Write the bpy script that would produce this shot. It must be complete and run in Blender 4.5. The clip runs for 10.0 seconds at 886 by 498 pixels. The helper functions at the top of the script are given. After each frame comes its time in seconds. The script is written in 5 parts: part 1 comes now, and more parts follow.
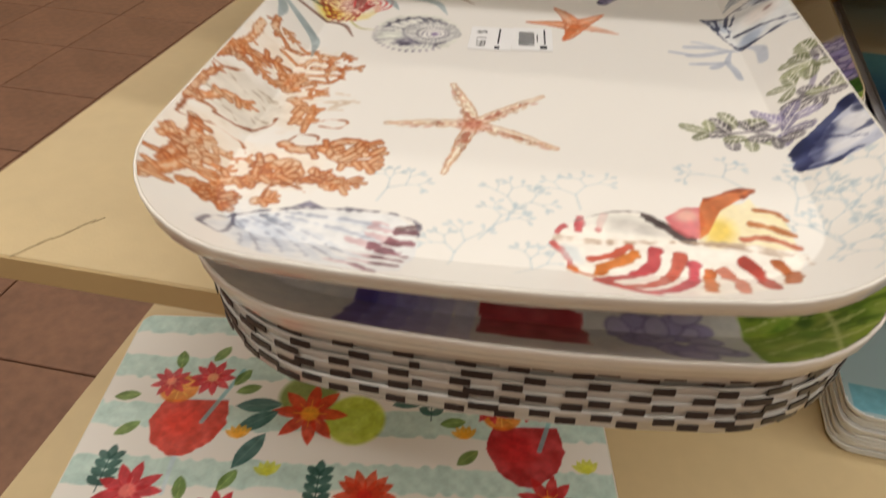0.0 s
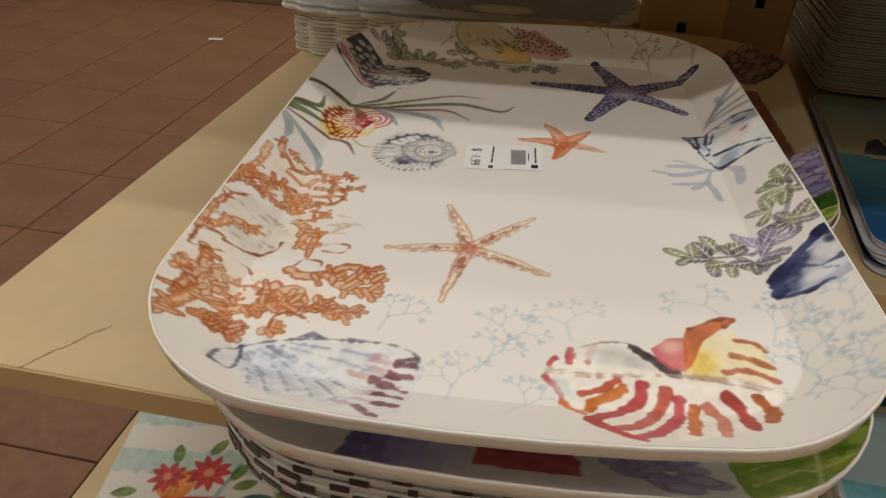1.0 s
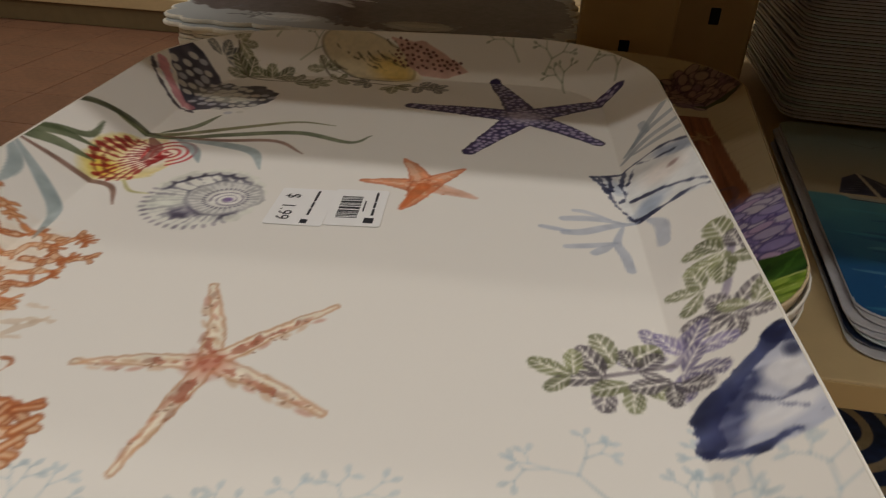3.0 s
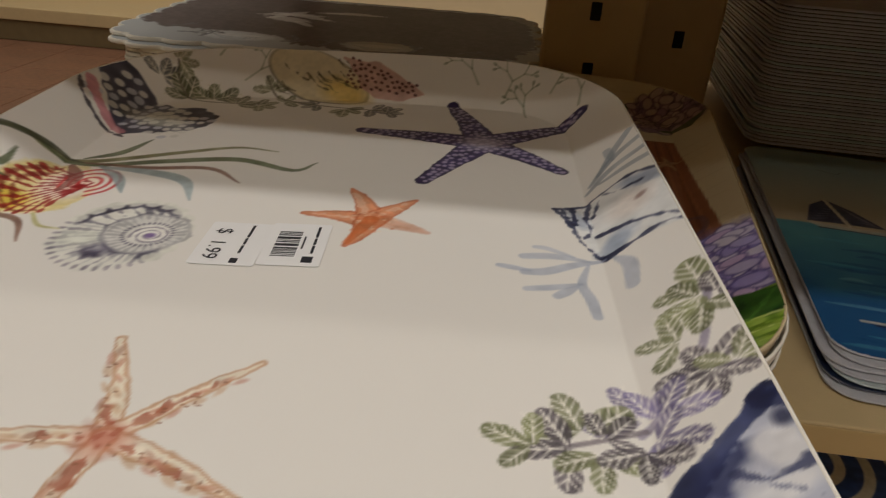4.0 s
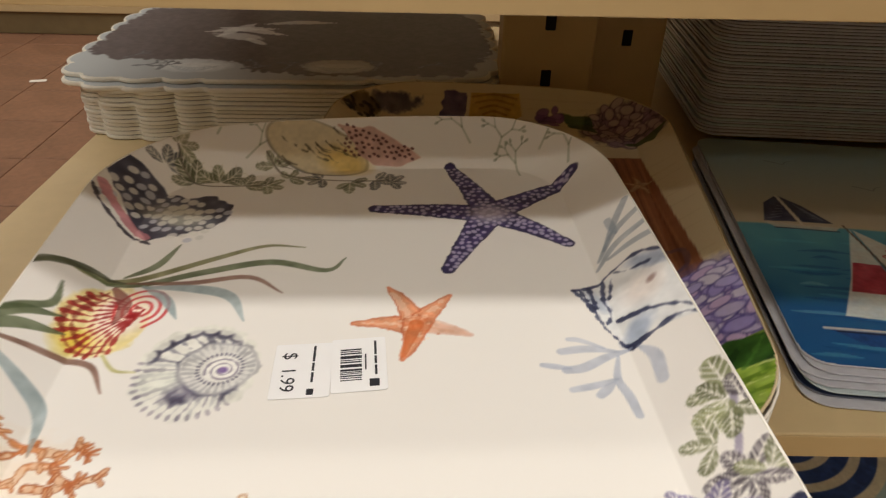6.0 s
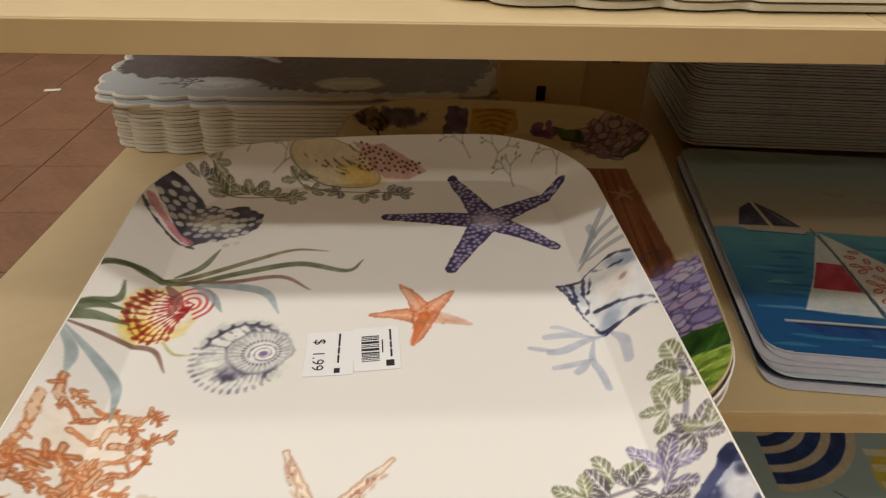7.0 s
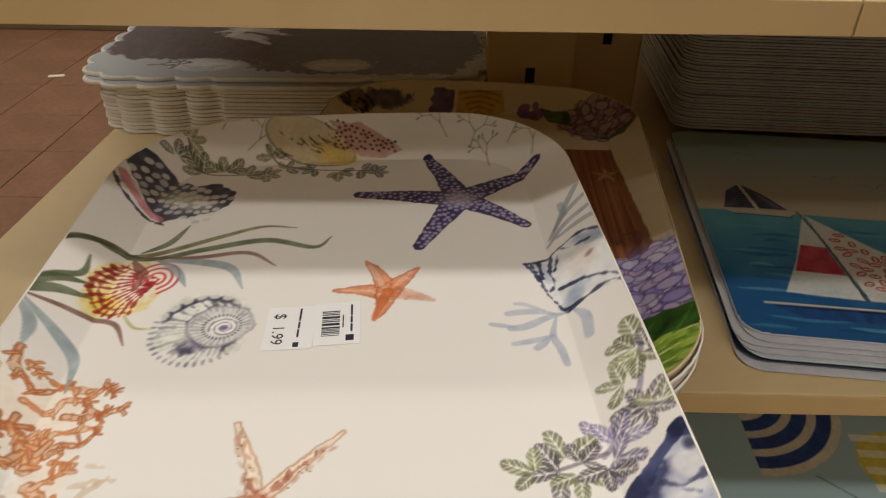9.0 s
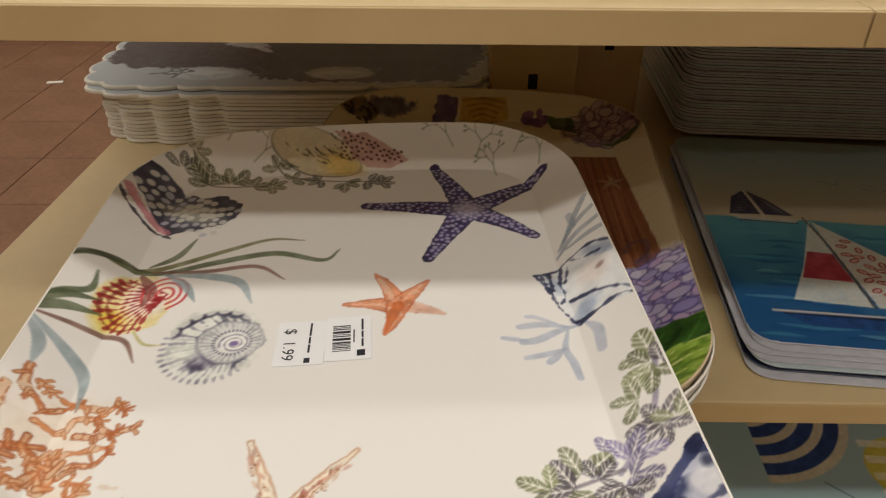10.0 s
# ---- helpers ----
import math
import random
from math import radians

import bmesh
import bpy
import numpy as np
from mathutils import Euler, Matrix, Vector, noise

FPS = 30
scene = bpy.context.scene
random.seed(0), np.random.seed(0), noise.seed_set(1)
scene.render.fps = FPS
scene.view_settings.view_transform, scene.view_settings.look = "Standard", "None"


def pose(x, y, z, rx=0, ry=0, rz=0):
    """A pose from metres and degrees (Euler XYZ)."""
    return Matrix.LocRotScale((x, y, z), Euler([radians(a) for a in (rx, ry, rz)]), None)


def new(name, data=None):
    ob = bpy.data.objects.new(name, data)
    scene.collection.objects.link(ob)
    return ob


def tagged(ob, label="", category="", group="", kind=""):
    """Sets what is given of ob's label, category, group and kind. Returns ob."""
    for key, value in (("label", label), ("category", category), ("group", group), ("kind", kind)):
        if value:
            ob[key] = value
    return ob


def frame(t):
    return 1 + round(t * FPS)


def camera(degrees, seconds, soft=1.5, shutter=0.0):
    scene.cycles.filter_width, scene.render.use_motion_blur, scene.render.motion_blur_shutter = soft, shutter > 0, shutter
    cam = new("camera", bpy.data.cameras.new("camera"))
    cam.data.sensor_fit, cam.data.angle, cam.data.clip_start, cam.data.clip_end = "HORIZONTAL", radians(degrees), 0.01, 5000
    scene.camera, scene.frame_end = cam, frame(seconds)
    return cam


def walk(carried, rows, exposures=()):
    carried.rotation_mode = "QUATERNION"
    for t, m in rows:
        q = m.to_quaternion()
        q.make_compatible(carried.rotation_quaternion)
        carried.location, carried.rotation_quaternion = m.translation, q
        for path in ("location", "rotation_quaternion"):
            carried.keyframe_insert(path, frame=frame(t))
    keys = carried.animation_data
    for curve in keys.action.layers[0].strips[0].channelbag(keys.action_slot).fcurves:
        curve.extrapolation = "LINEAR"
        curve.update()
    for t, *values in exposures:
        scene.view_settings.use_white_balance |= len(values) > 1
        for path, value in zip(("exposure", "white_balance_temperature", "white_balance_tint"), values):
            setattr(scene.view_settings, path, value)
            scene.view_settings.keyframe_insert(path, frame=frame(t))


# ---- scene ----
cam = camera(65.1, 10.0, soft=1.2, shutter=0.5)
ROWS = [
    (0.0, 0.0298, -0.4725, 0.8394, 52.22, -1.81, 11.58),
    (0.5, 0.0301, -0.4701, 0.8643, 54.97, -2.10, 11.52),
    (1.0, 0.0269, -0.4694, 0.8728, 57.42, -2.04, 11.22),
    (1.5, 0.0349, -0.4560, 0.8676, 58.91, -2.12, 10.92),
    (2.0, 0.0557, -0.4097, 0.8534, 59.84, -2.03, 10.71),
    (2.5, 0.0767, -0.3608, 0.8346, 59.89, -1.99, 10.14),
    (4.0, 0.0868, -0.2950, 0.8154, 62.02, -3.48, 7.20),
    (4.5, 0.0734, -0.2821, 0.8232, 62.81, -2.38, 3.23),
    (5.0, 0.0690, -0.2451, 0.8600, 59.04, -1.10, 2.37),
    (5.5, 0.0393, -0.2599, 0.8739, 57.68, -1.31, 0.12),
    (7.0, 0.0378, -0.3427, 0.9250, 57.99, -0.75, 0.12),
    (7.5, 0.0406, -0.3461, 0.9107, 57.31, -0.55, 0.24),
    (8.0, 0.0551, -0.3447, 0.8997, 57.43, -0.65, 0.65),
    (8.5, 0.0570, -0.3435, 0.9111, 57.11, -0.68, 0.70),
    (9.0, 0.0632, -0.3441, 0.9172, 57.11, -0.62, 0.90),
    (9.5, 0.0623, -0.3383, 0.9201, 56.92, -0.20, 0.63),
    (10.0, 0.0566, -0.3394, 0.9214, 57.28, -0.32, 0.56),
]
EXPOSURES = [(0.0, -0.08), (0.5, -0.36), (1.0, -0.54), (1.5, -0.64), (2.5, -0.88), (4.0, -0.68), (4.5, -0.42), (5.0, -0.06), (5.5, 0.02), (7.0, -0.12), (8.0, -0.25), (9.5, -0.24), (10.0, -0.20)]
walk(cam, [(t, pose(x, y, z, rx, ry, rz)) for t, x, y, z, rx, ry, rz in ROWS], EXPOSURES)

# ---------------------------------------------------------------- light
world = bpy.data.worlds.new("store_air")
world.use_nodes = True
world.node_tree.nodes["Background"].inputs[0].default_value = (1.0, 0.92, 0.82, 1)
world.node_tree.nodes["Background"].inputs[1].default_value = 0.028
scene.world = world


def tube_lamp(y, watts, colour, length=7.0, x=0.0):
    """A long lamp under the ceiling, running along the shelves: a row of warm fluorescent tubes, or added fill."""
    data = bpy.data.lights.new("tube_lamp", "AREA")
    data.shape, data.size, data.size_y, data.energy, data.color = "RECTANGLE", length, 0.17, watts, colour
    ob = new("tube_lamp", data)
    ob.matrix_world = pose(x, y, 3.06)
    return ob


# the 46 W rows cast the shelf's shadow edges; the other four are added fill
for y, watts in ((-1.16, 46), (0.12, 46), (-2.45, 26), (-3.7, 36), (1.45, 24), (2.75, 50)):
    tube_lamp(y, watts, (1.0, 0.97, 0.92) if watts == 46 else (1.0, 0.93, 0.82))

# ---------------------------------------------------------------- materials


def lin(c):
    c = np.asarray(c, float) / 255.0
    return np.where(c <= 0.04045, c / 12.92, ((c + 0.055) / 1.055) ** 2.4)


def rgb(r, g, b):
    return (*[float(v) for v in lin((r, g, b))], 1.0)


def material(name, colour, rough=0.5, metal=0.0, vary=0.12, scale=30.0, bump=0.0, bump_scale=200.0, island=0.0, coat=0.0):
    """Paint, laminate, board: a base colour with blotches at two scales, fine relief, worn gloss."""
    m = bpy.data.materials.new(name)
    m.use_nodes = True
    n, l = m.node_tree.nodes, m.node_tree.links
    b = n["Principled BSDF"]
    b.inputs["Roughness"].default_value, b.inputs["Metallic"].default_value = rough, metal
    b.inputs["Coat Weight"].default_value = coat
    geo = n.new("ShaderNodeTexCoord")
    big, small = n.new("ShaderNodeTexNoise"), n.new("ShaderNodeTexNoise")
    big.inputs["Scale"].default_value, small.inputs["Scale"].default_value = scale * 0.15, scale
    small.inputs["Detail"].default_value = 6
    l.new(geo.outputs["Object"], big.inputs["Vector"])
    l.new(geo.outputs["Object"], small.inputs["Vector"])
    add = n.new("ShaderNodeMath")
    add.operation = "ADD"
    l.new(big.outputs["Fac"], add.inputs[0])
    l.new(small.outputs["Fac"], add.inputs[1])
    ramp = n.new("ShaderNodeMapRange")
    ramp.inputs["From Min"].default_value, ramp.inputs["From Max"].default_value = 0.6, 1.4
    ramp.inputs["To Min"].default_value, ramp.inputs["To Max"].default_value = 1 - vary, 1 + vary
    l.new(add.outputs[0], ramp.inputs["Value"])
    mul = n.new("ShaderNodeVectorMath")
    mul.operation = "SCALE"
    mul.inputs[0].default_value = colour[:3]
    l.new(ramp.outputs[0], mul.inputs["Scale"])
    last = mul.outputs[0]
    if island:
        info, mr, mul2 = n.new("ShaderNodeObjectInfo"), n.new("ShaderNodeMapRange"), n.new("ShaderNodeVectorMath")
        mr.inputs["To Min"].default_value, mr.inputs["To Max"].default_value = 1 - island, 1 + island
        mul2.operation = "SCALE"
        l.new(info.outputs["Random"], mr.inputs["Value"])
        l.new(last, mul2.inputs[0])
        l.new(mr.outputs[0], mul2.inputs["Scale"])
        last = mul2.outputs[0]
    l.new(last, b.inputs["Base Color"])
    rr = n.new("ShaderNodeMapRange")
    rr.inputs["To Min"].default_value, rr.inputs["To Max"].default_value = max(0.03, rough - 0.08), min(1, rough + 0.12)
    l.new(big.outputs["Fac"], rr.inputs["Value"])
    l.new(rr.outputs[0], b.inputs["Roughness"])
    if bump:
        fine, bp = n.new("ShaderNodeTexNoise"), n.new("ShaderNodeBump")
        fine.inputs["Scale"].default_value, fine.inputs["Detail"].default_value = bump_scale, 4
        bp.inputs["Strength"].default_value, bp.inputs["Distance"].default_value = bump, 0.001
        l.new(geo.outputs["Object"], fine.inputs["Vector"])
        l.new(fine.outputs["Fac"], bp.inputs["Height"])
        l.new(bp.outputs[0], b.inputs["Normal"])
    return m


def printed(name, rough=0.3, coat=0.0, bump=0.0):
    """A printed surface: the ink is the mesh's own colour layer, under gloss or matt film."""
    m = bpy.data.materials.new(name)
    m.use_nodes = True
    n, l = m.node_tree.nodes, m.node_tree.links
    b = n["Principled BSDF"]
    b.inputs["Roughness"].default_value, b.inputs["Coat Weight"].default_value = rough, coat
    b.inputs["Coat Roughness"].default_value = 0.12
    b.inputs["Specular IOR Level"].default_value = 0.3
    ink = n.new("ShaderNodeVertexColor")
    ink.layer_name = "ink"
    l.new(ink.outputs["Color"], b.inputs["Base Color"])
    geo, smudge, rr = n.new("ShaderNodeTexCoord"), n.new("ShaderNodeTexNoise"), n.new("ShaderNodeMapRange")
    smudge.inputs["Scale"].default_value, smudge.inputs["Detail"].default_value = 14, 1
    rr.inputs["To Min"].default_value, rr.inputs["To Max"].default_value = rough - 0.03, rough + 0.05
    l.new(geo.outputs["Object"], smudge.inputs["Vector"])
    l.new(smudge.outputs["Fac"], rr.inputs["Value"])
    l.new(rr.outputs[0], b.inputs["Roughness"])
    if bump:
        fine, bp = n.new("ShaderNodeTexNoise"), n.new("ShaderNodeBump")
        fine.inputs["Scale"].default_value = 700
        bp.inputs["Strength"].default_value, bp.inputs["Distance"].default_value = bump, 0.0006
        l.new(geo.outputs["Object"], fine.inputs["Vector"])
        l.new(fine.outputs["Fac"], bp.inputs["Height"])
        l.new(bp.outputs[0], b.inputs["Normal"])
    return m


LAMINATE = material("cream_laminate", rgb(208, 186, 142), 0.42, vary=0.05, scale=60, bump=0.12, bump_scale=500)
EDGE = material("cream_edge_band", rgb(196, 170, 122), 0.45, vary=0.06, scale=40, bump=0.1, bump_scale=300)
STEEL = material("cream_painted_steel", rgb(205, 176, 120), 0.45, vary=0.08, scale=25)
SLOT = material("slot_shadow", rgb(22, 18, 14), 0.9, vary=0.1)
TILE = material("terracotta_tile", rgb(128, 92, 70), 0.5, vary=0.28, scale=45, bump=0.25, bump_scale=160, island=0.07)
GROUT = material("grey_brown_grout", rgb(104, 78, 60), 0.9, vary=0.15, scale=90)
MELAMINE = material("white_melamine", rgb(236, 232, 222), 0.22, vary=0.03, scale=20, coat=0.3)
MELAMINE_GREY = material("grey_white_melamine", rgb(206, 204, 198), 0.25, vary=0.04, scale=20, coat=0.3)
CHECK_BLACK = material("black_check", rgb(48, 42, 40), 0.3, vary=0.25, scale=160)
CHECK_WHITE = material("white_check", rgb(232, 226, 216), 0.3, vary=0.06, scale=60)
FOAM = material("white_foam_edge", rgb(226, 222, 208), 0.7, vary=0.06, scale=120, bump=0.2, bump_scale=600)
# near-black that stands in for the shade between stacked mats
GAP_SHADE = material("dark_gap_shade", rgb(52, 46, 42), 0.8, vary=0.15, scale=90)
MAT_EDGE = material("pale_grey_mat_edge", rgb(222, 222, 218), 0.6, vary=0.08, scale=120)
MAT_GREY = material("grey_mat_edge", rgb(190, 191, 198), 0.6, vary=0.12, scale=120)
MELAMINE_CREAM = material("cream_melamine", rgb(208, 190, 152), 0.25, vary=0.05, scale=20, coat=0.3)
MAT_BLUE = material("pale_blue_mat_edge", rgb(186, 200, 202), 0.55, vary=0.1, scale=120)
MAT_NAVY = material("navy_mat_edge", rgb(26, 44, 78), 0.6, vary=0.2, scale=200)
CEILING = material("ceiling_board", rgb(226, 222, 212), 0.8, vary=0.04, scale=15)
WALL = material("warm_wall_paint", rgb(214, 198, 168), 0.7, vary=0.04, scale=8)
KICK = material("olive_kick_plate", rgb(120, 104, 72), 0.6, vary=0.12, scale=20)
LABEL = material("white_sticker", rgb(240, 240, 240), 0.45, vary=0.02, scale=60)
INK = material("black_label_ink", rgb(30, 32, 40), 0.6, vary=0.08, scale=200)
SCRAP = material("white_paper_scrap", rgb(235, 230, 220), 0.7, vary=0.05, scale=60)
SCUFF = material("grey_scuff", rgb(150, 130, 96), 0.6, vary=0.3, scale=300)
TRAY_INK = printed("tray_print", 0.34, 0.0)
MAT_INK = printed("mat_print", 0.42, 0.0, 0.1)

# ---------------------------------------------------------------- mesh helpers


def finish(bm, name, mat, smooth=False):
    me = bpy.data.meshes.new(name)
    bmesh.ops.recalc_face_normals(bm, faces=bm.faces)
    bm.to_mesh(me)
    bm.free()
    for m in mat if isinstance(mat, (list, tuple)) else [mat]:
        me.materials.append(m)
    if smooth:
        me.shade_smooth()
    return me


def part(name, bm, mat, parent, label="", m=None, smooth=False):
    me = finish(bm, name, mat, smooth) if isinstance(bm, bmesh.types.BMesh) else bm
    ob = new(name, me)
    ob.parent = parent
    if m is not None:
        ob.matrix_basis = m
    if label:
        tagged(ob, label)
    return ob


def thing(name, m, label, category, group="", kind=""):
    ob = new(name)
    ob.matrix_basis = m
    return tagged(ob, label, category, group, kind)


def box(x0, x1, y0, y1, z0, z1, bevel=0.0, segs=2):
    bm = bmesh.new()
    bmesh.ops.create_cube(bm, size=1)
    for v in bm.verts:
        v.co = Vector((x0 + (v.co.x + 0.5) * (x1 - x0), y0 + (v.co.y + 0.5) * (y1 - y0), z0 + (v.co.z + 0.5) * (z1 - z0)))
    if bevel:
        bmesh.ops.bevel(bm, geom=list(bm.edges), offset=bevel, segments=segs, affect="EDGES", profile=0.5)
    return bm


def round_rect(hw, hl, r, n=10):
    """Outline of a rounded rectangle, anticlockwise, 4 * (n + 1) points plus three along each side."""
    pts = []
    corners = ((hw - r, hl - r, 0), (-hw + r, hl - r, 90), (-hw + r, -hl + r, 180), (hw - r, -hl + r, 270))
    for k, (cx, cy, a) in enumerate(corners):
        arc = [(cx + r * math.cos(radians(a + 90 * i / n)), cy + r * math.sin(radians(a + 90 * i / n))) for i in range(n + 1)]
        pts += arc
        nx, ny, na = corners[(k + 1) % 4]
        end = (nx + r * math.cos(radians(na)), ny + r * math.sin(radians(na)))
        pts += [(arc[-1][0] + (end[0] - arc[-1][0]) * f, arc[-1][1] + (end[1] - arc[-1][1]) * f) for f in (0.2, 0.4, 0.6, 0.8)]
    return pts


def loft(bm, rings, close_first=False, close_last=False):
    """Join closed rings of 3D points, each with the same count."""
    vs = [[bm.verts.new(p) for p in ring] for ring in rings]
    n = len(vs[0])
    for a, b in zip(vs, vs[1:]):
        for i in range(n):
            bm.faces.new((a[i], a[(i + 1) % n], b[(i + 1) % n], b[i]))
    if close_first:
        bm.faces.new(list(reversed(vs[0])))
    if close_last:
        bm.faces.new(vs[-1])
    return vs


def slab(outline, z0, z1, soft=0.0008):
    """A flat sheet of that outline with softly rounded edges."""
    bm = bmesh.new()
    cx, cy = sum(p[0] for p in outline) / len(outline), sum(p[1] for p in outline) / len(outline)

    def ring(z, inset):
        out = []
        for x, y in outline:
            d = math.hypot(x - cx, y - cy)
            k = (d - inset) / d
            out.append((cx + (x - cx) * k, cy + (y - cy) * k, z))
        return out

    loft(bm, [ring(z0, soft), ring(z0 + soft, 0), ring(z1 - soft, 0), ring(z1, soft)], True, True)
    return bm


# ---------------------------------------------------------------- printing


class Print:
    """Inks laid on a sheet of local metres, kept as a fine grid of colours."""

    def __init__(self, hw, hl, res, base, seed=1):
        self.rng = np.random.default_rng(seed)
        self.nx, self.ny, self.hw, self.hl = int(2 * hw / res) + 1, int(2 * hl / res) + 1, hw, hl
        self.x, self.y = np.linspace(-hw, hw, self.nx), np.linspace(-hl, hl, self.ny)
        self.X, self.Y = np.meshgrid(self.x, self.y)
        self.C = np.ones((self.ny, self.nx, 3)) * np.asarray(base, float)
        self.fine, self.mid, self.big = (self.field(c) for c in (0.0022, 0.006, 0.02))

    def field(self, cell):
        gx, gy = int(2 * self.hw / cell) + 3, int(2 * self.hl / cell) + 3
        g = self.rng.random((gy, gx))
        u, v = (self.x + self.hw) / cell, (self.y + self.hl) / cell
        iu, iv = u.astype(int), v.astype(int)
        fu, fv = u - iu, v - iv
        fu, fv = fu * fu * (3 - 2 * fu), (fv * fv * (3 - 2 * fv))[:, None]
        a, b = g[iv][:, iu] * (1 - fu) + g[iv][:, iu + 1] * fu, g[iv + 1][:, iu] * (1 - fu) + g[iv + 1][:, iu + 1] * fu
        return a * (1 - fv) + b * fv

    def slide(self, dy):
        """Lay what follows that much further back on the sheet."""
        self.y, self.Y = self.y - dy, self.Y - dy

    def window(self, x0, x1, y0, y1):
        i0, i1 = np.searchsorted(self.x, (x0, x1))
        j0, j1 = np.searchsorted(self.y, (y0, y1))
        return slice(j0, j1), slice(i0, i1)

    def lay(self, s, mask, colour, wash=0.25, tone=0.18):
        """Blend an ink in: wash thins it in blotches, tone varies its depth."""
        if mask.size == 0:
            return
        a = mask * (1 - 0.6 * wash * self.mid[s] - 0.25 * wash * self.big[s])
        tone = tone * (1.25 - sum(colour) / 765)
        c = np.asarray(colour, float) * (1 - tone + 2 * tone * (0.6 * self.mid[s] + 0.4 * self.fine[s]))[..., None]
        self.C[s] = self.C[s] * (1 - a[..., None]) + np.clip(c, 0, 255) * a[..., None]

    def stroke(self, pts, w0, w1, colour, a=1.0, soft=0.0007, belly=0.0, wash=0.25, tone=0.18, rough=0.0):
        """A brush line through a few points, from width w0 to w1 (half widths), fuller by belly in its middle."""
        p = np.asarray(pts, float)
        if len(p) > 2:
            q = np.vstack([2 * p[0] - p[1], p, 2 * p[-1] - p[-2]])
            t = np.linspace(0, 1, 7)[:-1, None]
            segs = [0.5 * (2 * q[i] + (q[i + 1] - q[i - 1]) * t + (2 * q[i - 1] - 5 * q[i] + 4 * q[i + 1] - q[i + 2]) * t**2
                           + (3 * q[i] - q[i - 1] - 3 * q[i + 1] + q[i + 2]) * t**3) for i in range(1, len(q) - 2)]
            p = np.vstack(segs + [p[-1:]])
        m = max(w0, w1) + belly + 0.003
        s = self.window(p[:, 0].min() - m, p[:, 0].max() + m, p[:, 1].min() - m, p[:, 1].max() + m)
        X, Y = self.X[s], self.Y[s]
        best = np.full(X.shape, 9.0)
        n = len(p) - 1
        for i in range(n):
            d = p[i + 1] - p[i]
            h = np.clip(((X - p[i, 0]) * d[0] + (Y - p[i, 1]) * d[1]) / (d @ d + 1e-12), 0, 1)
            f = (i + h) / n
            best = np.minimum(best, np.hypot(X - p[i, 0] - h * d[0], Y - p[i, 1] - h * d[1]) - (w0 + (w1 - w0) * f + belly * np.sin(np.pi * f)))
        if rough:
            best = best + rough * (self.fine[s] - 0.5) + rough * (self.mid[s] - 0.5)
        self.lay(s, np.clip(0.5 - best / soft, 0, 1) * a, colour, wash, tone)

    def blob(self, cx, cy, rx, ry, deg, colour, a=1.0, soft=0.1, wash=0.25, tone=0.18, ragged=0.0):
        m = max(rx, ry) * 1.3 + 0.002
        s = self.window(cx - m, cx + m, cy - m, cy + m)
        X, Y = self.X[s] - cx, self.Y[s] - cy
        c, k = math.cos(radians(deg)), math.sin(radians(deg))
        r = np.hypot((X * c + Y * k) / rx, (Y * c - X * k) / ry)
        if ragged:
            r = r + ragged * (self.mid[s] - 0.5) + 0.5 * ragged * (self.fine[s] - 0.5)
        self.lay(s, np.clip(0.5 - (r - 1) / soft, 0, 1) * a, colour, wash, tone)

    def poly(self, pts, colour, a=1.0, soft=0.0008, wash=0.25, tone=0.18, ragged=0.0):
        p = np.asarray(pts, float)
        s = self.window(p[:, 0].min() - 0.002, p[:, 0].max() + 0.002, p[:, 1].min() - 0.002, p[:, 1].max() + 0.002)
        X, Y = self.X[s], self.Y[s]
        inside, dist = np.zeros(X.shape, bool), np.full(X.shape, 9.0)
        for (x0, y0), (x1, y1) in zip(p, np.roll(p, -1, 0)):
            inside ^= ((y0 > Y) != (y1 > Y)) & (X < (x1 - x0) * (Y - y0) / (y1 - y0 + 1e-12) + x0)
            h = np.clip(((X - x0) * (x1 - x0) + (Y - y0) * (y1 - y0)) / ((x1 - x0) ** 2 + (y1 - y0) ** 2 + 1e-12), 0, 1)
            dist = np.minimum(dist, np.hypot(X - x0 - h * (x1 - x0), Y - y0 - h * (y1 - y0)))
        d = np.where(inside, -dist, dist) + ragged * (self.mid[s] - 0.5)
        self.lay(s, np.clip(0.5 - d / soft, 0, 1) * a, colour, wash, tone)

    def rect(self, x0, x1, y0, y1, colour, a=1.0, **kw):
        self.poly([(x0, y0), (x1, y0), (x1, y1), (x0, y1)], colour, a, **kw)

    def leaf(self, x, y, deg, length, width, colour, vein=None, a=0.9):
        c, k = math.cos(radians(deg)), math.sin(radians(deg))
        self.stroke([(x, y), (x + c * length / 2, y + k * length / 2), (x + c * length, y + k * length)], 0.0006, 0.0003, colour, a, belly=width)
        if vein:
            self.stroke([(x, y), (x + c * length * 0.9, y + k * length * 0.9)], 0.0004, 0.0002, vein, 0.8)

    def surface(self, name, height, mat, keep):
        """The printed sheet as one mesh: height(X, Y) is its rise, keep(X, Y) where the sheet is."""
        ok = keep(self.X, self.Y)
        Z = height(self.X, self.Y)
        idx = np.arange(self.nx * self.ny).reshape(self.ny, self.nx)
        quad = ok[:-1, :-1] & ok[1:, :-1] & ok[:-1, 1:] & ok[1:, 1:]
        f = np.stack([idx[:-1, :-1][quad], idx[:-1, 1:][quad], idx[1:, 1:][quad], idx[1:, :-1][quad]], 1)
        used, inv = np.unique(f, return_inverse=True)
        f = inv.reshape(f.shape)
        co = np.stack([self.X.ravel()[used], self.Y.ravel()[used], Z.ravel()[used]], 1)
        me = bpy.data.meshes.new(name)
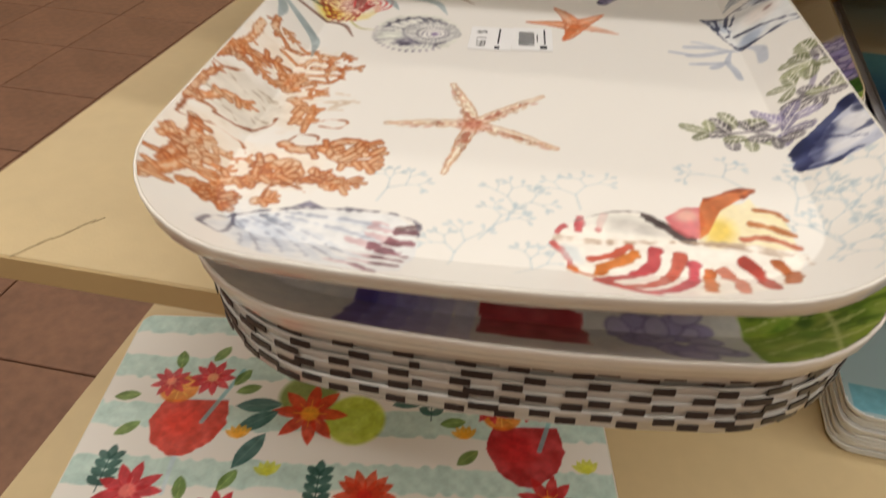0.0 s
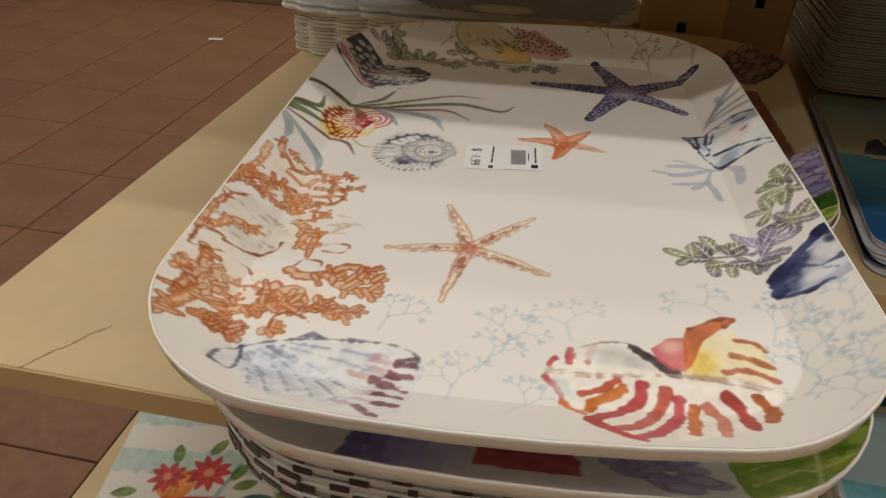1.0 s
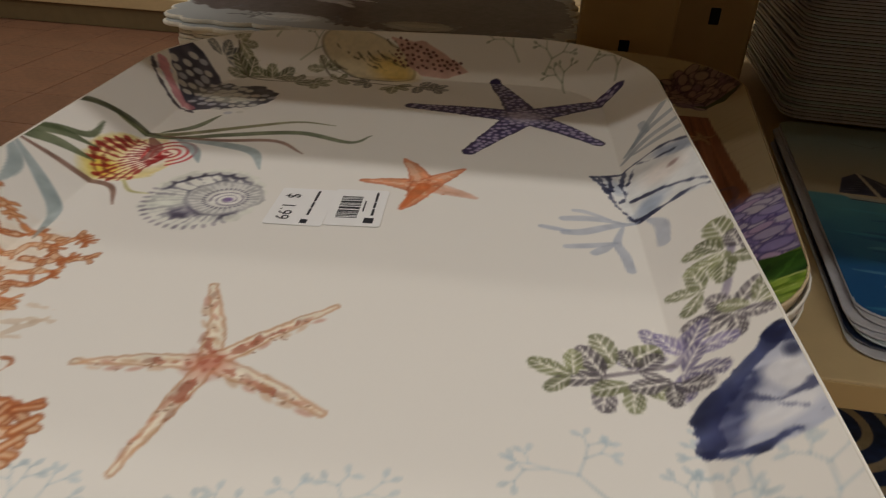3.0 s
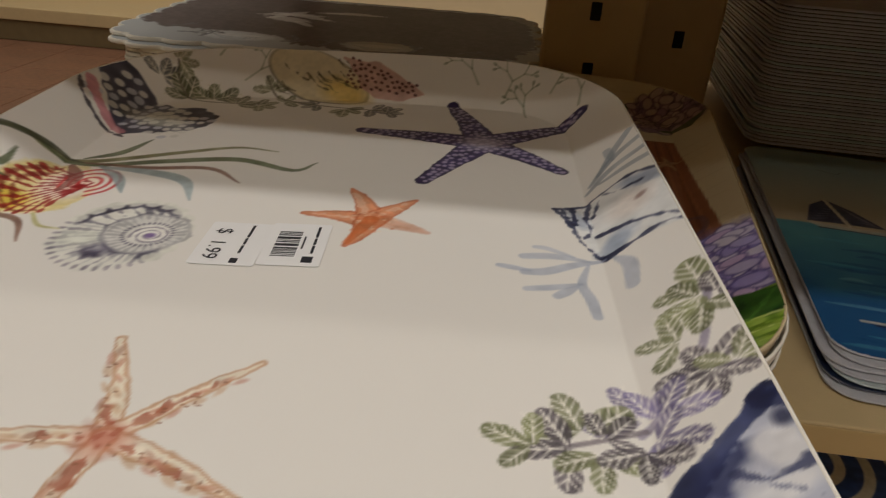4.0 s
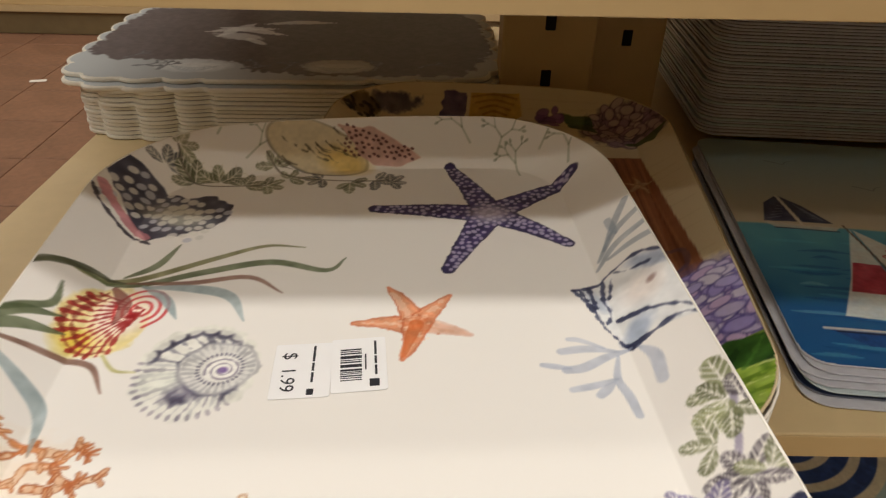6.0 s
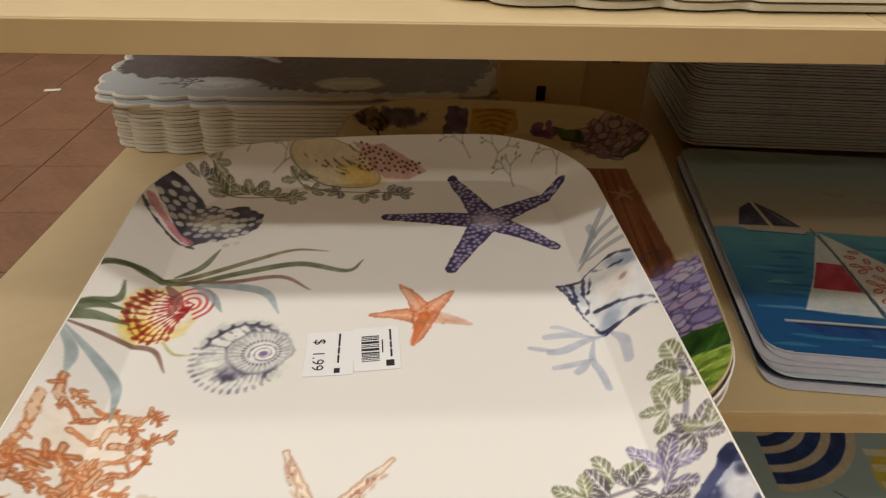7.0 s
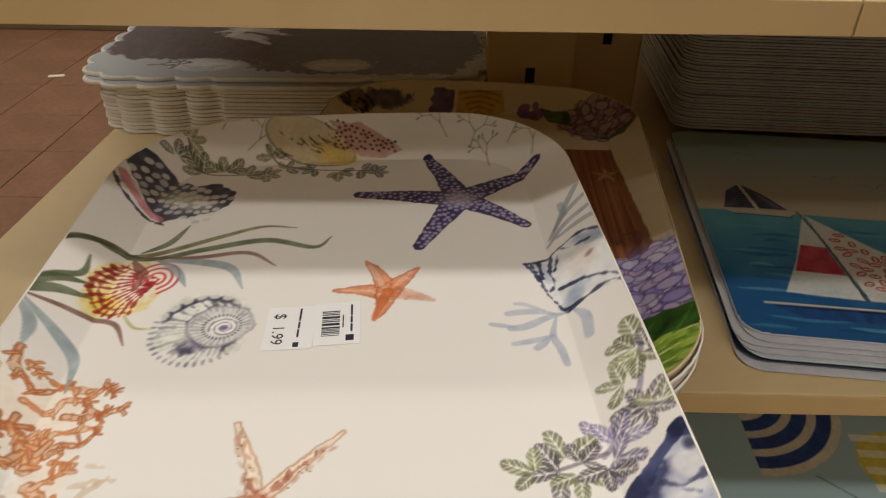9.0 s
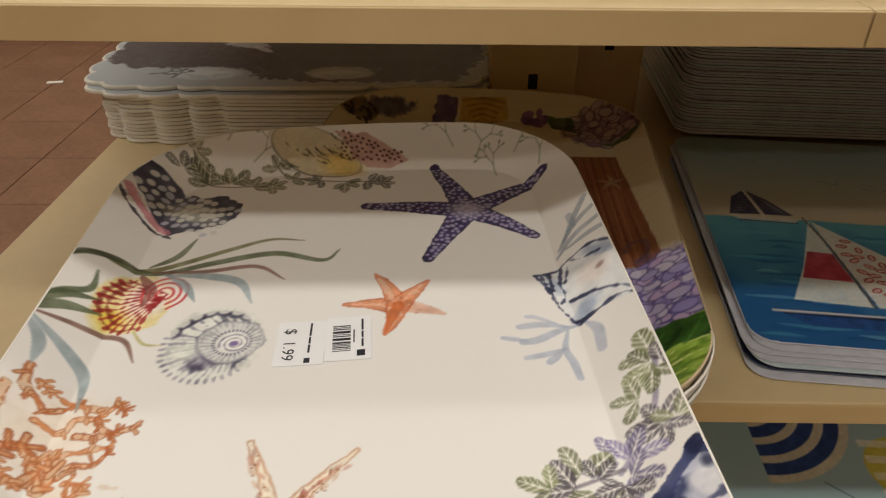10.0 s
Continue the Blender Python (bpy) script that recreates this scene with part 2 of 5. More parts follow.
        me.vertices.add(len(co))
        me.vertices.foreach_set("co", co.ravel())
        me.loops.add(f.size)
        me.loops.foreach_set("vertex_index", f.ravel().astype(np.int32))
        me.polygons.add(len(f))
        me.polygons.foreach_set("loop_start", np.arange(0, f.size, 4, dtype=np.int32))
        me.update(calc_edges=True)
        ink = me.color_attributes.new("ink", "FLOAT_COLOR", "POINT")
        col = np.ones((len(co), 4))
        col[:, :3] = lin(np.clip(self.C.reshape(-1, 3)[used], 0, 255))
        ink.data.foreach_set("color", col.ravel())
        me.materials.append(mat)
        me.shade_smooth()
        return me


def round_rect_depth(X, Y, hw, hl, r):
    """How far inside a rounded rectangle a point lies (negative: outside)."""
    qx, qy = np.abs(X) - (hw - r), np.abs(Y) - (hl - r)
    return -(np.hypot(np.maximum(qx, 0), np.maximum(qy, 0)) + np.minimum(np.maximum(qx, qy), 0) - r)

# ---------------------------------------------------------------- the room
SHELF_Z, UPPER_Z, LOWER_Z = 0.5815, 0.8405, 0.3445
LEFT = -0.3405


def build_room():
    floor = tagged(new("floor", finish(box(-6, 6, -6, 6, -0.12, -0.006), "floor", GROUT)), "brown terracotta tiled store floor with grey grout", "floor", kind="structure")
    for name, dims in (("wall_north", (-6, 6, 6, 6.15, 0, 3.2)), ("wall_south", (-6, 6, -6.15, -6, 0, 3.2)), ("wall_east", (6, 6.15, -6, 6, 0, 3.2)), ("wall_west", (-6.15, -6, -6, 6, 0, 3.2))):
        tagged(new(name, finish(box(*dims), name, WALL)), "plain warm painted store wall", "wall", kind="structure")
    tagged(new("ceiling", finish(box(-6, 6, -6, 6, 3.2, 3.3), "ceiling", CEILING)), "white store ceiling with tube lamps", "ceiling", kind="structure")
    return floor


def shelf_board(name, x0, x1, y0, y1, top, thick, label):
    board = thing(name, pose(0, 0, 0), label, "shelf", "shelf boards")
    part("board", box(x0, x1, y0 + 0.0016, y1, top - thick, top, 0.0012), LAMINATE, board)
    part("edge_band", box(x0 + 0.0005, x1 - 0.0005, y0, y0 + 0.0015, top - thick + 0.0006, top - 0.0008, 0.0005), EDGE, board, "cream front edge strip")
    return board


def upright(name, x, y, w, d, z0, z1, slots, label):
    """A slotted steel column of a shop rack."""
    post = thing(name, pose(x, y, z0), label, "rack post")
    part("column", box(-w / 2, w / 2, 0, d, 0, z1 - z0, 0.004, 3), STEEL, post)
    for sx, sz in slots:
        part("slot", box(sx - 0.0055, sx + 0.0055, -0.0012, 0.002, sz - z0 - 0.009, sz - z0 + 0.009, 0.0008, 1), SLOT, post, "dark punched slot")
    return post


floor = build_room()
shelf_board("shelf", LEFT, 0.1298, -0.213, 0.92, SHELF_Z, 0.0185, "deep cream laminate shelf board carrying trays and placemats")
shelf_board("shelf", 0.1300, 0.80, 0.0, 0.92, SHELF_Z, 0.0185, "cream laminate shelf board with sailboat placemats, butted to its neighbour")
shelf_board("shelf", LEFT, 0.2578, -0.0017, 0.92, UPPER_Z, 0.0185, "cream laminate upper shelf board with scalloped placemats")
shelf_board("shelf", 0.2580, 0.80, -0.0017, 0.92, UPPER_Z, 0.0185, "cream laminate upper shelf board butted to its neighbour")
shelf_board("shelf", -0.356, 0.80, -0.36, 0.92, LOWER_Z, 0.0185, "cream laminate lower shelf board carrying floral placemats")
shelf_board("shelf", -0.347, 0.80, -0.36, 0.92, 0.11, 0.0185, "cream laminate base shelf board near the floor")
upright("rack_post", 0.1555, 0.4515, 0.100, 0.05, 0.0, 1.5, [(0.0, 0.6474), (0.0, 0.7080), (0.0, 0.7686)], "cream steel rack post with dark punched slots")
upright("rack_post", 0.2520, 0.5076, 0.088, 0.06, 0.0, 1.5, [(0.001, 0.6776), (0.001, 0.7382), (0.001, 0.7988)], "shaded cream steel rack post behind the tray stack")
for x, y in ((-0.28, 0.47), (0.76, 0.47)):
    upright("rack_post", x, 0.86, 0.04, 0.05, 0.0, 1.5, [], "slim cream steel rack post at the back")
for x in (-0.32, 0.76):
    foot = tagged(new("support_rail", finish(box(x - 0.02, x + 0.02, -0.3, 0.9, 0.0, 0.0915, 0.004), "support_rail", STEEL)), "cream steel rail under the base shelf", "rail", "support rails")

# neighbouring display across the aisle
rack = thing("display_base", pose(0, 0.14, 0), "cream display base with an olive kick plate across the aisle", "display")
part("kick_plate", box(-4.5, 1.5, 2.76, 2.80, 0.0, 0.10, 0.003), KICK, rack, "olive painted kick plate")
part("deck", box(-4.5, 1.5, 2.74, 3.4, 0.10, 0.16, 0.004), LAMINATE, rack)
part("back_panel", box(-4.5, 1.5, 3.36, 3.40, 0.16, 1.5, 0.004), WALL, rack)

# ---------------------------------------------------------------- trays
HW, HL, RC, BOW, RIM = 0.1550, 0.220, 0.070, 0.017, 0.0225
IW, IL, IR = 0.127, 0.186, 0.036
FULL = HL + BOW


def bowed(outline):
    """Arch the short ends of an outline outwards."""
    return [(x, y * (1 + BOW / HL * (1 - (x / HW) ** 2))) for x, y in outline]


def tray_depth(X, Y, hw, hl, r):
    return round_rect_depth(X, Y / (1 + BOW / HL * (1 - np.minimum((X / HW) ** 2, 1))), hw, hl, r)


def tray_height(X, Y):
    so = np.maximum(tray_depth(X, Y, HW, HL, RC), 0)
    si = np.maximum(-tray_depth(X, Y, IW, IL, IR), 0)
    f = si / (si + so + 1e-9)
    f = f * 0.9 + 0.1 * f * f
    return RIM * f


def tray_shell(z_print=0.0):
    """The body of a nesting melamine tray: flat floor, sloped sides, rolled lip."""
    bm = bmesh.new()
    out, inn = bowed(round_rect(HW, HL, RC)), bowed(round_rect(IW, IL, IR))

    def ring(f, z, grow=0.0):
        pts = []
        for (ax, ay), (bx, by) in zip(inn, out):
            x, y = ax + (bx - ax) * f, ay + (by - ay) * f
            d = math.hypot(x, y)
            pts.append((x * (1 + grow / d), y * (1 + grow / d), z))
        return pts

    t = 0.0045
    rings = [ring(0, -t, -0.004), ring(0.02, -t + 0.0004, 0.0006), ring(0.5, RIM * 0.40 - t, 0.0012), ring(0.92, RIM * 0.86 - t, 0.002), ring(1, RIM - 0.0036, 0.0002),
             ring(1, RIM - 0.0016, 0.0007), ring(1, RIM - 0.0003, 0.0007), ring(1, RIM + 0.0001, 0.0002), ring(1, RIM - 0.0002, -0.0008), ring(0.97, RIM * 0.93 - 0.0010), ring(0.9, RIM * 0.82 - 0.0032), ring(0.5, RIM * 0.42 - 0.0040), ring(0.15, RIM * 0.06 - 0.0030), ring(0.0, -0.0022), ring(-0.1, -0.0022)]
    loft(bm, rings, True, True)
    return bm


def check_patches(parity):
    """The black patches of a plaid tray's chequered wall, each a short plate bent along the rim."""
    pts = [Vector((x, y, 0)) for x, y in bowed(round_rect(HW + 0.0016, HL + 0.0016, RC + 0.0016, 16))]
    dense = [p.lerp(q, k / 8) for p, q in zip(pts, pts[1:] + pts[:1]) for k in range(8)]
    run = [0.0]
    for p, q in zip(dense, dense[1:] + dense[:1]):
        run.append(run[-1] + (q - p).length)
    count, made, rng = 116, [], random.Random(parity)
    for k in range(parity, count, 2):
        lo, hi = (k + rng.uniform(-0.12, 0.06)) * run[-1] / count, (k + 1 + rng.uniform(-0.06, 0.12)) * run[-1] / count
        line = [p for p, r in zip(dense, run) if lo <= r <= hi]
        if len(line) < 2:
            continue
        bm = bmesh.new()
        z0, z1 = RIM - 0.0042, RIM - 0.0008
        rings = []
        for p in line:
            n = Vector((p.x, p.y, 0)).normalized() * 0.0007
            rings.append([p + Vector((0, 0, z0)) - n, p + Vector((0, 0, z0)), p + Vector((0, 0, z1)), p + Vector((0, 0, z1)) - n])
        loft(bm, rings, True, True)
        made.append(finish(bm, "check_patch", CHECK_BLACK))
    return made


def inside_tray(X, Y):
    return tray_depth(X, Y, HW, HL, RC) > 0.0002


SHELL = finish(tray_shell(), "shell", MELAMINE, True)
SHELL_CREAM = finish(tray_shell(), "shell", MELAMINE_CREAM, True)
SHELL_GREY = finish(tray_shell(), "shell", MELAMINE_GREY, True)
PATCHES = [check_patches(k) for k in (0, 1)]


def tray(m, label, print_mesh=None, shell=SHELL, band=None, group=""):
    ob = thing("serving_tray", m, label, "tray", group)
    part("shell", shell, None, ob)
    if print_mesh:
        part("printed_face", print_mesh, None, ob, "glossy printed picture", pose(0, 0, 0.0004))
    if band is not None:
        for mesh in PATCHES[band]:
            part("check_patch", mesh, None, ob)
    return ob


def rect_keep(hw, hl, r):
    return lambda X, Y: round_rect_depth(X, Y, hw, hl, r) > 0


def scallop_keep(outline):
    p = np.asarray(outline) * 0.990

    def keep(X, Y):
        inside = np.zeros(X.shape, bool)
        for (x0, y0), (x1, y1) in zip(p, np.roll(p, -1, 0)):
            inside ^= ((y0 > Y) != (y1 > Y)) & (X < (x1 - x0) * (Y - y0) / (y1 - y0 + 1e-12) + x0)
        return inside
    return keep


def packed(rng, draw, space, tries, limit=400):
    """Points from draw() that keep that space between them."""
    pts = []
    for _ in range(tries):
        x, y = draw()
        if all((x - u) ** 2 + (y - v) ** 2 > space * space for u, v in pts):
            pts.append((x, y))
            if len(pts) >= limit:
                break
    return pts


def starfish(P, c, tips, w0, w1, body, line, speck=None, fade=(), cell=0.0):
    rng = random.Random(int(1e4 * abs(c[0])))
    for k, tip in enumerate(tips):
        mid = ((c[0] + tip[0]) / 2 + 0.0015 * (k % 2), (c[1] + tip[1]) / 2 + 0.001)
        a = 0.35 if k in fade else 0.95
        P.stroke([c, mid, tip], w0 + 0.0006, w1 + 0.0004, line, a, rough=0.0008)
        P.stroke([c, mid, tip], w0 - 0.0005, w1 - 0.0007, body, a, rough=0.0014, tone=0.3)
        P.stroke([c, ((c[0] + 2 * tip[0]) / 3, (c[1] + 2 * tip[1]) / 3)], w0 * 0.35, w1 * 0.3, tuple(0.5 * (u + v) for u, v in zip(body, line)), 0.6 * a, rough=0.0024)
    if speck:
        def draw():
            k, f = rng.randrange(len(tips)), rng.random() * 0.98
            w = (w0 + (w1 - w0) * f) * 0.84
            r, t = w * math.sqrt(rng.random()), rng.uniform(0, 2 * math.pi)
            x0 = c[0] + (tips[k][0] - c[0]) * f + 0.0015 * (k % 2) * math.sin(math.pi * f)
            y0 = c[1] + (tips[k][1] - c[1]) * f + 0.001 * math.sin(math.pi * f)
            return x0 + r * math.cos(t), y0 + r * math.sin(t)
        for x, y in packed(rng, draw, cell * 2.25, 2600):
            s = cell * rng.uniform(0.75, 1.15)
            P.blob(x, y, s * rng.uniform(1.0, 1.35), s, rng.uniform(0, 180), speck, 0.9, soft=0.5)


def coral(P, x, y, deg, length, width, colour, depth, rng, a=0.85):
    """A lobed, forking coral branch."""
    d = deg + rng.uniform(-18, 18)
    x1, y1 = x + length * math.cos(radians(d)), y + length * math.sin(radians(d))
    mx, my = (x + x1) / 2 + rng.uniform(-1, 1) * length * 0.16, (y + y1) / 2 + rng.uniform(-1, 1) * length * 0.16
    P.stroke([(x, y), (mx, my), (x1, y1)], width, width * 0.8, colour, a, rough=0.0016, wash=0.45, tone=0.2)
    if width > 0.0017:
        P.stroke([(x, y), (mx, my), (x1, y1)], width * 0.45, width * 0.2, tuple(0.5 * v + 122 for v in colour), 0.6 * a, rough=0.0030, wash=0.7)
    if depth == 0:
        P.blob(x1, y1, width * 1.35, width * 1.1, d, colour, a, soft=0.3)
        return
    for _ in range(2 if rng.random() < 0.72 else 3):
        coral(P, x1, y1, d + rng.choice((-1, 1)) * rng.uniform(22, 62), length * rng.uniform(0.62, 0.85), width * 0.82, colour, depth - 1, rng, a)


def twig(P, x, y, deg, length, colour, a, depth, rng, w=0.0008):
    d = deg + rng.uniform(-20, 20)
    x1, y1 = x + length * math.cos(radians(d)), y + length * math.sin(radians(d))
    P.stroke([(x, y), (x1, y1)], w, w * 0.7, colour, a, wash=0.4)
    if depth == 0:
        P.blob(x1, y1, 0.0016, 0.0010, d, colour, a, soft=0.4)
        return
    for s in (-1, 1):
        twig(P, x1, y1, d + s * rng.uniform(18, 50), length * rng.uniform(0.6, 0.8), colour, a, depth - 1, rng, w * 0.85)


def leaflet(P, x, y, deg, L, colour, vein, a=0.85):
    """One rounded leaf, cut into plates by pale veins, some plates darker."""
    c, s = math.cos(radians(deg)), math.sin(radians(deg))
    rng = random.Random(int(1e5 * (x + 3 * y + 2)) + int(deg))
    P.stroke([(x, y), (x + c * L * 0.45, y + s * L * 0.45), (x + c * L * 0.80, y + s * L * 0.80)], L * 0.06, L * 0.19, colour, a, belly=L * 0.15, wash=0.35, tone=0.22, rough=0.0007)
    for f in (0.25, 0.48, 0.70):
        for e in (-1, 1):
            if rng.random() < 0.45:
                q = radians(deg + e * 55)
                P.blob(x + c * L * f + math.cos(q) * L * 0.17, y + s * L * f + math.sin(q) * L * 0.17, L * 0.13, L * 0.08, deg + e * 45, tuple(v * 0.78 for v in colour), 0.8 * a, soft=0.5, ragged=0.3)
    P.stroke([(x, y), (x + c * L * 0.92, y + s * L * 0.92)], L * 0.034, L * 0.022, vein, 0.95)
    for f in (0.22, 0.44, 0.66):
        for e in (-1, 1):
            q = radians(deg + e * 44)
            P.stroke([(x + c * L * f, y + s * L * f), (x + c * L * f + math.cos(q) * L * 0.40, y + s * L * f + math.sin(q) * L * 0.40)], L * 0.026, L * 0.018, vein, 0.9)


def sprig(P, x, y, deg, size, colour, vein, a=0.85, n=4):
    """A fan of small rounded leaves on one point."""
    rng = random.Random(int(1e5 * (x + 2 * y + 1)))
    for k in range(n):
        d = deg + (k - (n - 1) / 2) * 205 / n + rng.uniform(-9, 9)
        f = rng.uniform(0.84, 1.14)
        leaflet(P, x + 0.14 * size * math.cos(radians(d)), y + 0.1 * size * math.sin(radians(d)), d, size * rng.uniform(0.72, 1.0), tuple(v * f for v in colour), vein, a)


def sea_life_print():
    P = Print(HW, FULL, 0.0007, (235, 232, 226), 2)
    rng = random.Random(7)
    # faint grey-blue seaweed in the ground
    for x, y, d in ((0.000, -0.172, 80), (-0.055, -0.165, 60), (0.030, -0.160, 110), (0.118, -0.150, 60), (0.135, -0.165, 100), (0.140, -0.185, 75), (0.125, -0.205, 50), (0.10, -0.135, 120), (-0.02, -0.205, 100), (0.005, -0.21, 70), (0.128, -0.175, 120), (0.145, -0.150, 80), (0.120, -0.185, 30), (0.135, -0.135, 70), (-0.01, -0.185, 45)):
        twig(P, x, y, d, 0.0105, (166, 188, 200), 0.40, 4, rng, 0.0006)
    for x, y, d in ((0.092, 0.205, 60), (0.105, 0.185, 100), (0.12, 0.20, 40), (0.135, 0.18, 80), (0.075, 0.215, 120), (-0.095, 0.225, 60), (-0.075, 0.21, 30)):
        twig(P, x, y, d, 0.012, (120, 132, 108), 0.5, 3, rng, 0.0008)
    # orange coral: washes, thick limbs, slender limbs, thin outlines
    for x, y, rx, ry, d in ((-0.138, -0.145, 0.018, 0.032, 0), (-0.105, -0.145, 0.028, 0.022, 20), (-0.128, -0.042, 0.028, 0.026, 0), (-0.112, -0.085, 0.012, 0.030, 0)):
        P.blob(x, y, rx * 0.8, ry * 0.8, d, (238, 216, 190), 0.5, soft=0.8, ragged=0.5)
    P.blob(-0.136, -0.097, 0.017, 0.021, 20, (222, 214, 200), 0.8, soft=0.5, ragged=0.3)
    for _ in range(16):
        x, y = rng.uniform(-0.150, -0.124), rng.uniform(-0.115, -0.080)
        P.stroke([(x, y), (x + 0.004, y - 0.001), (x + 0.007, y - 0.004)], 0.0003, 0.0003, (176, 156, 132), 0.6, rough=0.001)
    limbs = (
        (0.0027, ([(-0.156, -0.079), (-0.150, -0.064), (-0.143, -0.056), (-0.135, -0.052)], [(-0.128, -0.060), (-0.123, -0.071), (-0.119, -0.068), (-0.122, -0.061)], [(-0.116, -0.082), (-0.109, -0.090), (-0.109, -0.101), (-0.103, -0.105), (-0.103, -0.094)],
                  [(-0.145, -0.133), (-0.142, -0.144), (-0.144, -0.155), (-0.145, -0.164)], [(-0.145, -0.189), (-0.143, -0.178), (-0.140, -0.163), (-0.138, -0.155)], [(-0.134, -0.174), (-0.128, -0.172), (-0.126, -0.162)], [(-0.128, -0.175), (-0.119, -0.175)])),
        (0.0028, ([(-0.114, -0.145), (-0.110, -0.138), (-0.109, -0.153), (-0.112, -0.157)], [(-0.108, -0.145), (-0.101, -0.141), (-0.094, -0.149), (-0.098, -0.154)], [(-0.114, -0.156), (-0.105, -0.153), (-0.100, -0.152)],
                  [(-0.108, -0.126), (-0.099, -0.130), (-0.088, -0.126), (-0.081, -0.120), (-0.073, -0.119), (-0.069, -0.121)], [(-0.088, -0.128), (-0.078, -0.132), (-0.064, -0.129)], [(-0.080, -0.134), (-0.073, -0.138), (-0.065, -0.137)])),
        (0.0021, ([(-0.085, -0.148), (-0.079, -0.149), (-0.076, -0.153), (-0.068, -0.153)], [(-0.088, -0.146), (-0.082, -0.154), (-0.077, -0.159), (-0.073, -0.157)], [(-0.105, -0.172), (-0.100, -0.169)], [(-0.091, -0.155), (-0.085, -0.150)],
                  [(-0.138, -0.147), (-0.134, -0.152), (-0.127, -0.152)], [(-0.139, -0.152), (-0.135, -0.159), (-0.130, -0.162), (-0.123, -0.158), (-0.116, -0.158)], [(-0.129, -0.168), (-0.123, -0.170), (-0.120, -0.171)], [(-0.153, -0.121), (-0.147, -0.111), (-0.143, -0.102), (-0.136, -0.100)])),
        (0.0016, ([(-0.146, -0.008), (-0.144, -0.021), (-0.138, -0.026), (-0.133, -0.031), (-0.123, -0.023)], [(-0.150, -0.024), (-0.149, -0.041), (-0.150, -0.053), (-0.156, -0.075)], [(-0.143, -0.060), (-0.138, -0.066), (-0.133, -0.069)], [(-0.149, -0.067), (-0.141, -0.069)],
                  [(-0.135, -0.052), (-0.131, -0.056), (-0.121, -0.054), (-0.100, -0.051)], [(-0.135, -0.037), (-0.129, -0.040), (-0.123, -0.041), (-0.120, -0.033), (-0.110, -0.033), (-0.103, -0.025)], [(-0.117, -0.043), (-0.107, -0.044), (-0.092, -0.040)], [(-0.129, -0.022), (-0.111, -0.028)])),
        (0.0015, ([(-0.116, -0.067), (-0.113, -0.060), (-0.104, -0.060), (-0.099, -0.054)], [(-0.112, -0.069), (-0.105, -0.070)], [(-0.115, -0.082), (-0.104, -0.074)], [(-0.153, -0.121), (-0.153, -0.104), (-0.151, -0.090)], [(-0.151, -0.154), (-0.147, -0.146), (-0.142, -0.147)], [(-0.141, -0.139), (-0.135, -0.142), (-0.121, -0.141)],
                  [(-0.110, -0.033), (-0.106, -0.040), (-0.101, -0.042)], [(-0.140, -0.016), (-0.135, -0.019)], [(-0.154, -0.060), (-0.148, -0.058)], [(-0.103, -0.025), (-0.099, -0.029)])),
        (0.0005, ([(-0.152, -0.122), (-0.152, -0.133), (-0.150, -0.135), (-0.140, -0.128)], [(-0.153, -0.124), (-0.146, -0.118), (-0.142, -0.118)], [(-0.140, -0.128), (-0.131, -0.128), (-0.127, -0.129), (-0.122, -0.138)], [(-0.106, -0.121), (-0.103, -0.116), (-0.094, -0.117), (-0.093, -0.124)],
                  [(-0.104, -0.169), (-0.103, -0.161), (-0.096, -0.158), (-0.087, -0.163)], [(-0.100, -0.105), (-0.092, -0.100), (-0.083, -0.101), (-0.086, -0.108), (-0.096, -0.107)], [(-0.142, -0.120), (-0.131, -0.118), (-0.120, -0.110), (-0.119, -0.102)], [(-0.158, -0.085), (-0.149, -0.084), (-0.143, -0.076)])))
    for w, lines in limbs:
        for k, pts in enumerate(lines):
            dark, warm = ((166, 92, 48), (210, 146, 96)) if k % 3 else ((146, 76, 40), (192, 118, 68))
            P.stroke(pts, w * 1.25, w * 1.05, dark, 0.92, rough=0.0012, wash=0.25, tone=0.25)
            if w > 0.001:
                P.stroke(pts, w * 0.98, w * 0.80, warm, 0.9, rough=0.0014, wash=0.45, tone=0.25)
                P.stroke(pts, w * 0.62, w * 0.40, (240, 218, 192), 0.9, rough=0.0030, wash=0.6)
                tip, back = pts[-1], pts[-2]
                a = math.degrees(math.atan2(tip[1] - back[1], tip[0] - back[0]))
                buds = [(*tip, a + e + rng.uniform(-14, 14), rng.uniform(1.6, 2.9)) for e in (-52, 0, 52)]
                for _ in range(5):
                    b, f = rng.randrange(len(pts) - 1), rng.random()
                    (x0, y0), (x1, y1) = pts[b], pts[b + 1]
                    side = math.degrees(math.atan2(y1 - y0, x1 - x0)) + rng.choice((-1, 1)) * rng.uniform(40, 85)
                    buds.append((x0 + f * (x1 - x0), y0 + f * (y1 - y0), side, rng.uniform(1.8, 3.2)))
                for x, y, d, r in buds:
                    end = (x + r * w * math.cos(radians(d)), y + r * w * math.sin(radians(d)))
                    P.stroke([(x, y), end], w * 0.72, w * 0.62, dark, 0.9, rough=0.0007, wash=0.25)
                    P.stroke([(x, y), end], w * 0.50, w * 0.40, warm, 0.9, rough=0.0008, wash=0.45)
                    P.stroke([(x, y), end], w * 0.30, w * 0.12, (240, 218, 192), 0.7, rough=0.0012, wash=0.6)
